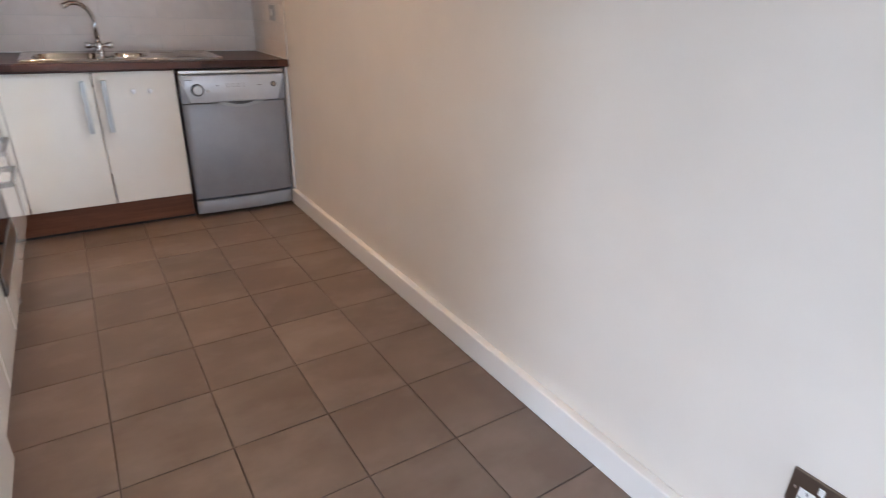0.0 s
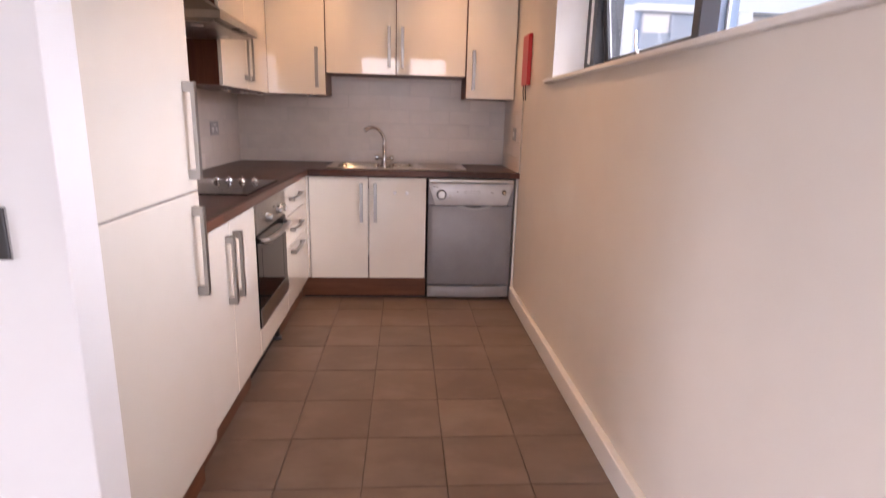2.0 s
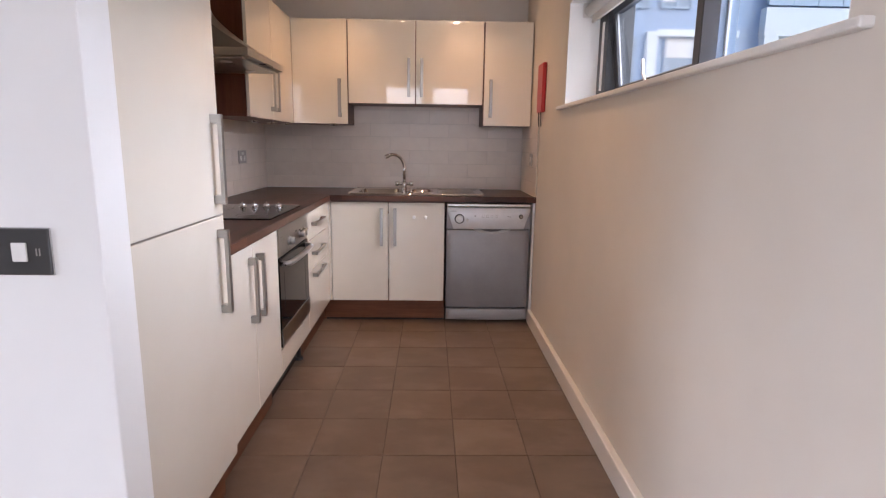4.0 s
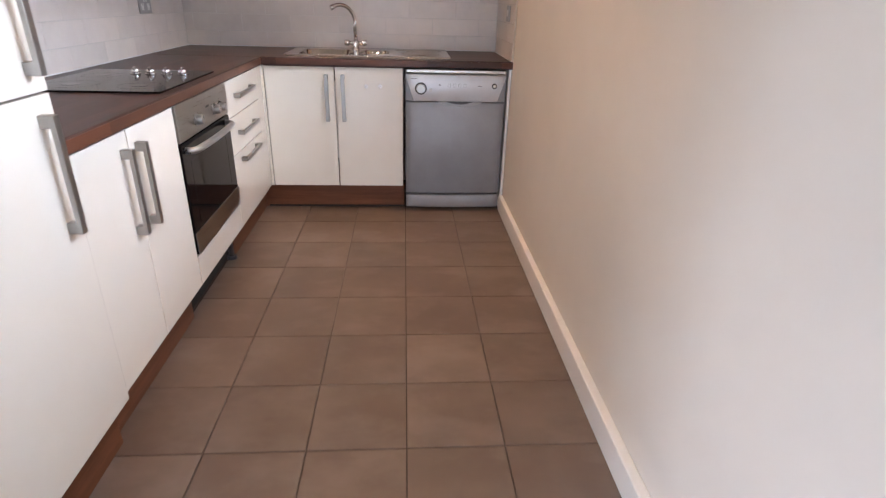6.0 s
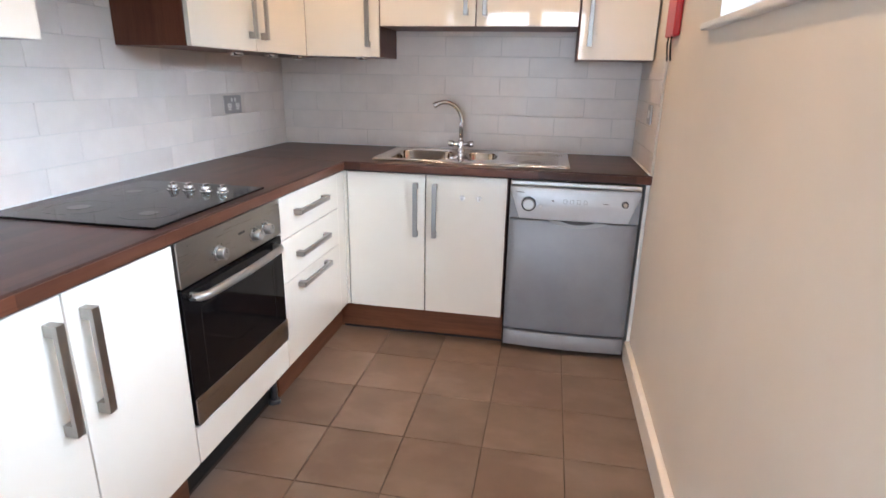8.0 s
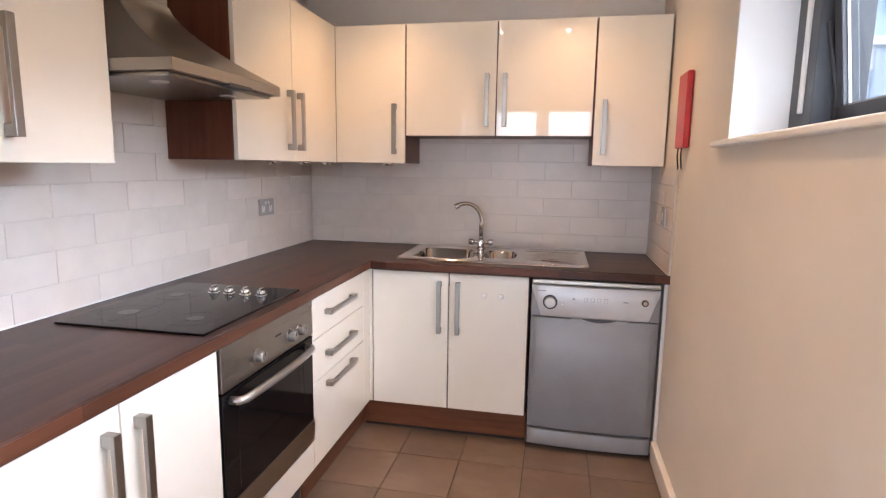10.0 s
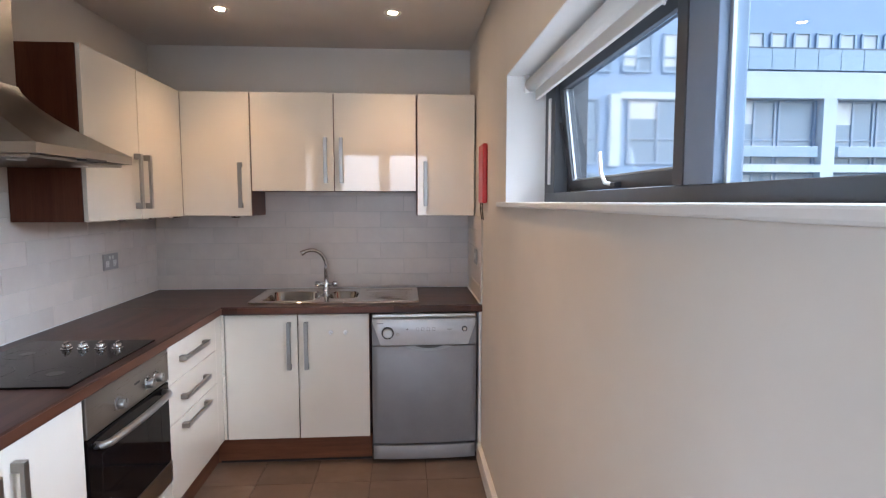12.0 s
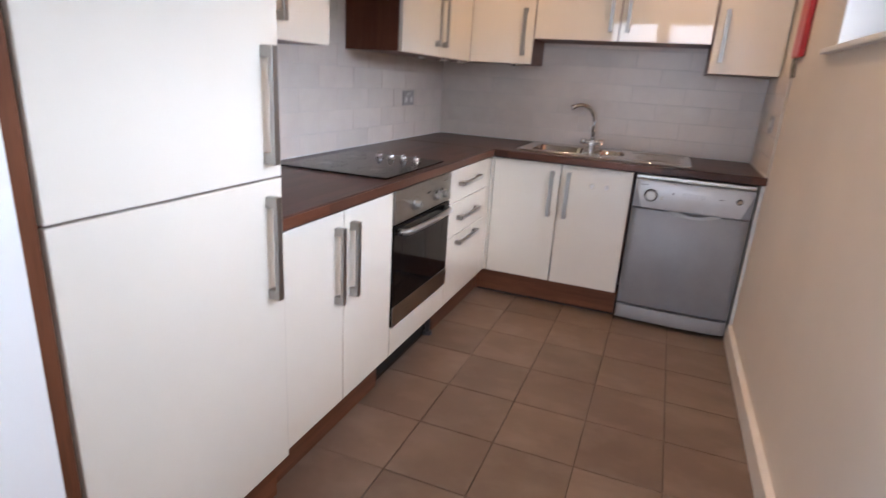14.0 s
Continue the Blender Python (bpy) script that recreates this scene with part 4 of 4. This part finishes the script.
# ---- tall unit ----
TXF = 0.612
tall = thing("tall_cabinet", (0.3, 1.72, 0), "tall cream gloss fridge housing with two doors, shut", "tall cabinet")
part("carcass", box((0.002, 1.420, 0.15), (TXF - DT - 0.004, 2.02, 2.12), 0.001), CARCASS, tall)
for z0, z1, hz in ((0.163, 1.012, 0.836), (1.0165, 2.115, 1.192)):
    d = part("door", box((TXF - DT, 1.424, z0), (TXF, 2.022, z1), 0.003), CREAM, tall, "cream gloss door")
    handle(d, (TXF, 1.966, hz), 2, (1, 0, 0), 0.275)
for fy in (1.46, 1.98):
    foot(tall, 0.45, fy)
ep = thing("end_panel", (0.3, 1.385, 0), "dark walnut end panel beside the tall unit", "end panel")
part("panel", box((0.002, 1.3565, 0.0), (TXF - 0.006, 1.4185, 2.12), 0.002), wood("walnut_end_panel", (0.105, 0.037, 0.018), (0.22, 0.082, 0.040), 2), ep)


# ---- electrical plates ----
def plate(name, at, out, w, h, mat_, label, category):
    """A wall plate; out is +x or -x or -y. Returns the thing and a mapper from plate (u, v, depth) to the world."""
    o = thing(name, at, label, category)
    at = Vector(at)
    out = Vector(out)
    side = Vector((0, 0, 1)).cross(out)

    def b(u0, u1, v0, v1, d0, d1, bevel=0.001):
        p = at + side * u0 + Vector((0, 0, v0)) + out * d0
        q = at + side * u1 + Vector((0, 0, v1)) + out * d1
        return box([min(a, c) for a, c in zip(p, q)], [max(a, c) for a, c in zip(p, q)], bevel)

    part("plate", b(-w / 2, w / 2, -h / 2, h / 2, 0.0, 0.007, 0.002), mat_, o)
    return o, b


def double_socket(at, out, mat_, label, inner):
    o, b = plate("double_socket", at, out, 0.146, 0.086, mat_, label, "socket")
    for u in (-0.036, 0.036):
        ins = part("socket_insert", b(u - 0.016, u + 0.016, -0.026, 0.006, 0.006, 0.0078), inner, o)
        for du, dv, hw, hh in ((0.0, -0.002, 0.002, 0.004), (-0.011, -0.018, 0.003, 0.002), (0.011, -0.018, 0.003, 0.002)):
            part("pin_slot", b(u + du - hw, u + du + hw, dv - hh, dv + hh, 0.0076, 0.0081, 0), MIDGREY, ins)
        part("rocker", b(u * 0.42 - 0.006, u * 0.42 + 0.006, 0.014, 0.031, 0.006, 0.0105, 0.002), inner, o)
    for u in (-0.06, 0.06):
        part("screw", b(u - 0.003, u + 0.003, -0.003, 0.003, 0.0065, 0.0078), CHROME, o)


double_socket((0.0015, 4.045, 1.147), (1, 0, 0), PLATE, "satin steel double socket with white inserts on the tiles", PVC)
double_socket((XW, 0.835, 0.335), (-1, 0, 0), BROWNPLATE, "satin steel double socket low on the cream wall", PVC)
o, b = plate("fused_switch", (XW - 0.011, 4.16, 1.15), (-1, 0, 0), 0.086, 0.086, PLATE, "satin steel fused switch on the tiled return", "switch")
part("rocker", b(-0.012, 0.012, -0.015, 0.02, 0.0065, 0.011, 0.002), PVC, o, "white rocker")
o, b = plate("light_switch", (0.505, 1.252, 1.04), (0, -1, 0), 0.146, 0.088, metal("dark_nickel_plate", (0.10, 0.10, 0.105), 0.35, 2), "dark nickel switch plate with white rockers on the white partition", "switch")
part("surround", b(-0.0745, 0.0745, -0.0455, 0.0455, 0.0, 0.003, 0.001), PLATE, o, "paler plate edge")
for u in (0.018, -0.040):
    part("rocker", b(u - 0.014, u + 0.014, -0.018, 0.018, 0.0065, 0.011, 0.002), PVC, o, "white rocker")
part("printed_marks", boxes(*[((0.505 + u - 0.0012, 1.2445, 1.033), (0.505 + u + 0.0012, 1.246, 1.047)) for u in (0.048, 0.054)]), PLATE, o, "two pale upright marks")

# ---- fire blanket ----
fb = thing("fire_blanket", (XW, 3.85, 1.47), "red wall-hung fire blanket case with black pull tapes", "fire blanket")
part("case", box((XW - 0.027, 3.80, 1.46), (XW - 0.001, 3.965, 1.765), 0.008, 3), RED, fb)
for ty in (3.85, 3.915):
    part("pull_tape", tube([(XW - 0.02, ty, 1.465), (XW - 0.022, ty, 1.43), (XW - 0.016, ty + 0.012, 1.395), (XW - 0.01, ty + 0.03, 1.375)], 0.0035, 8), BLACKTAPE, fb)

# ---- outside ----
structure("ground", box((-60, 4.9, -9.2), (120, 160, -9.0), 0), paint("pale_paving", (0.3, 0.3, 0.3)), "grey paved courtyard far below the window", "ground")
FB = paint("blue_grey_cladding", (0.33, 0.45, 0.62), 0.5, 0.04)
FW = paint("white_render", (0.74, 0.80, 0.82), 0.6, 0.03)
FG = plain("facade_glass", (0.30, 0.38, 0.47), 0.10)
FFRAME = plain("facade_window_frame", (0.36, 0.44, 0.54), 0.45)
FBLIND = paint("white_window_blinds", (0.75, 0.76, 0.76), 0.6)
FBAL = plain("balcony_glass", (0.40, 0.52, 0.64), 0.1, 0, 0.3)
bld = thing("apartment_building", (18, 30, -9), "white and blue-grey apartment block with large windows and glass balconies", "building")
GY = 26.0
part("wall", box((-6, GY + 0.35, -9), (46, GY + 12, 14), 0), FB, bld, "blue-grey clad wall")
part("roof", box((-6.4, GY - 0.2, 14), (46.4, GY + 12.4, 14.4), 0), FW, bld)


def facade_window(x0, x1, z0, z1, blind_to=None, cols=2, frame_mat=None):
    y = GY + 0.33
    g = part("window", box((x0, y, z0), (x1, y + 0.05, z1), 0), FG, bld)
    fr = bmesh.new()
    add_box(fr, (x0, y - 0.06, z0), (x1, y, z0 + 0.08))
    add_box(fr, (x0, y - 0.06, z1 - 0.08), (x1, y, z1))
    for k in range(cols + 1):
        xx = x0 + (x1 - x0) * k / cols
        add_box(fr, (xx - 0.05, y - 0.06, z0 + 0.08), (xx + 0.05, y, z1 - 0.08))
    add_box(fr, (x0, y - 0.055, z0 + (z1 - z0) * 0.38), (x1, y - 0.005, z0 + (z1 - z0) * 0.38 + 0.07))
    part("frame", fr, frame_mat or FFRAME, g)
    if blind_to:
        part("blind", box((x0 + 0.06, y - 0.004, z1 - blind_to), (x0 + (x1 - x0) / cols - 0.06, y - 0.002, z1 - 0.08), 0), FBLIND, g)


for zb in (-3.6, -0.2, 3.2):
    for k in range(6):
        facade_window(16.95 + 4.9 * k, 19.0 + 4.9 * k, zb, zb + 3.0, 1.1, 2)
        facade_window(19.2 + 4.9 * k, 20.95 + 4.9 * k, zb, zb + 3.0, None, 1)
    for k in range(6):
        part("planter_ledge", box((17.0 + 4.9 * k, GY - 0.12, zb + 0.35), (20.9 + 4.9 * k, GY + 0.30, zb + 0.85), 0.02), FBAL, bld, "pale ledge under the window")
    for k in range(6):
        part("pier", box((16.2 + 4.9 * k, GY - 0.1, zb), (16.85 + 4.9 * k, GY + 0.35, zb + 3.05), 0), FW, bld, "white rendered pier")
    part("band", box((16.15, GY - 0.12, zb + 3.05), (46, GY + 0.35, zb + 4.25 if zb > 3 else zb + 3.4), 0), FW, bld, "white rendered band")
    for k in range(3):
        facade_window(3.5 + 4.2 * k, 6.3 + 4.2 * k, zb, zb + 3.0, 0.9, 2)
part("band", box((11.0, GY + 0.2, 3.1), (11.5, GY + 0.35, 6.4), 0), FW, bld, "white window surround")
part("band", box((11.5, GY + 0.2, 6.2), (15.2, GY + 0.35, 6.5), 0), FW, bld, "white window surround")
for k in range(12):
    x = 16.4 + 1.12 * k
    facade_window(x, x + 0.78, 7.6, 9.35, (0.9, 1.5, 1.2, 0.7)[k % 4], 1, FBAL)
    bal = part("balcony_panel", box((x - 0.14, GY - 0.06, 7.55), (x + 0.94, GY - 0.03, 8.5), 0), FBAL, bld, "blue tinted balcony glass")
for k in range(6):
    x = 4.0 + 1.9 * k
    facade_window(x, x + 1.35, 7.4, 9.2, 1.5, 2, FBAL)
part("balcony_rail", box((16.2, GY - 0.08, 8.5), (32, GY - 0.01, 8.56), 0), BLUEGREY, bld)

# ---- pieces: wall tiles and floor tiles ----


def tile_mesh(name, sx, sy, sz, bevel, axis, material):
    """A low slab whose front face (along axis) is eased at its edges; origin at its middle."""
    bm = bmesh.new()
    add_box(bm, (-sx / 2, -sy / 2, -sz / 2), (sx / 2, sy / 2, sz / 2))
    hi = {0: sx, 1: -sy, 2: sz, 3: -sx}[axis] / 2
    ax = {0: 0, 1: 1, 2: 2, 3: 0}[axis]
    es = [e for e in bm.edges if all(abs(v.co[ax] - hi) < 1e-6 for v in e.verts)]
    bmesh.ops.bevel(bm, geom=es, offset=bevel, segments=1, affect="EDGES")
    me = bpy.data.meshes.new(name)
    bm.to_mesh(me)
    bm.free()
    me.materials.append(material)
    return me


TW, TH, TG, TT = 0.305, 0.102, 0.002, 0.008
cache = {}


def lay(parent, axis, fixed, u0, u1, v0, v1, ustart, vstart, sign=1):
    """Brick-bonded tiles on a wall. axis 0: faces +x, 1: faces -y, 3: faces -x. Whole and cut tiles between the limits."""
    row = 0
    v = vstart
    while v < v1 - 0.004:
        a, b = max(v, v0) + TG / 2, min(v + TH, v1) - TG / 2
        u = ustart + (TW / 2 if row % 2 else 0)
        while u > u0:
            u -= TW
        while u < u1 - 0.004:
            c, d = max(u, u0) + TG / 2, min(u + TW, u1) - TG / 2
            if d - c > 0.008 and b - a > 0.008:
                w, h = round(d - c, 4), round(b - a, 4)
                key = (axis, w, h)
                if key not in cache:
                    size = (w, TT, h) if axis == 1 else (TT, w, h)
                    cache[key] = tile_mesh("tile", *size, 0.0011, axis, WALLTILE)
                ob = new("tile", cache[key])
                ob.parent = parent
                mid = ((c + d) / 2, (a + b) / 2)
                jit = random.uniform(-0.0005, 0.0003)
                ob.location = (mid[0], fixed + jit, mid[1]) if axis == 1 else (fixed + jit, mid[0], mid[1])
            u += TW
        v += TH
        row += 1


bs_n = structure("backsplash_north", box((0.0, YB - 0.0055, TOP - 0.02), (XW - 0.003, YB - 0.0005, 1.60), 0), TILEGROUT, "pale grey glossy brick-bond wall tiles behind the sink", "tiled wall")
bs_w = structure("backsplash_west", box((-0.0075, 2.03, TOP - 0.02), (-0.0025, YB - 0.006, 1.66), 0), TILEGROUT, "pale grey glossy brick-bond wall tiles behind the hob", "tiled wall")
bs_e = structure("backsplash_east", box((XW - 0.0055, 3.968, TOP - 0.02), (XW - 0.0005, YB - 0.006, 1.385), 0), TILEGROUT, "pale grey glossy wall tiles on the return by the sink", "tiled wall")
lay(bs_n, 1, YB - 0.004, 0.0, XW - 0.008, TOP, 1.60, 1.122 - TW * 4, 0.894 - TH * 0)
lay(bs_w, 0, -0.004, 2.03, YB - 0.008, TOP, 1.66, 0.2, 0.894)
lay(bs_e, 3, XW - 0.004, 3.97, YB - 0.008, TOP, 1.385, 0.1, 0.894)
tagged(part("tile_trim", box((XW - 0.011, 3.962, TOP), (XW - 0.0005, 3.9685, 1.386), 0.002), plain("cream_plastic", (0.58, 0.53, 0.47), 0.4)), "cream plastic tile edging strip", "tile trim", "", "structure")
structure("sealant", boxes(((0.0, YB - 0.013, TOP), (XW - 0.01, YB - 0.007, TOP + 0.005)), ((0.0, 2.03, TOP), (0.006, YB - 0.013, TOP + 0.005)), ((XW - 0.016, 3.97, TOP), (XW - 0.008, YB - 0.013, TOP + 0.006)), bevel=0.002), PVC, "white silicone bead along the worktop", "sealant")

FTX, FTY = 0.2965, 0.3035
fm = tile_mesh("floor_tile", FTX - 0.0034, FTY - 0.0034, 0.008, 0.0015, 2, FLOORTILE)
for ix in range(6):
    for iy in range(-15, 8):
        xc, yc = 1.992 - FTX * (ix + 0.5), 1.969 + FTY * (iy + 0.5)
        if yc > 4.25 or yc < SY + 0.1 or (xc < 0.4 and yc > 1.3):
            continue
        ob = new("floor_tile", fm)
        ob.parent = floor
        ob.location = (xc, yc, -0.004 + random.uniform(-0.0005, 0.0003))
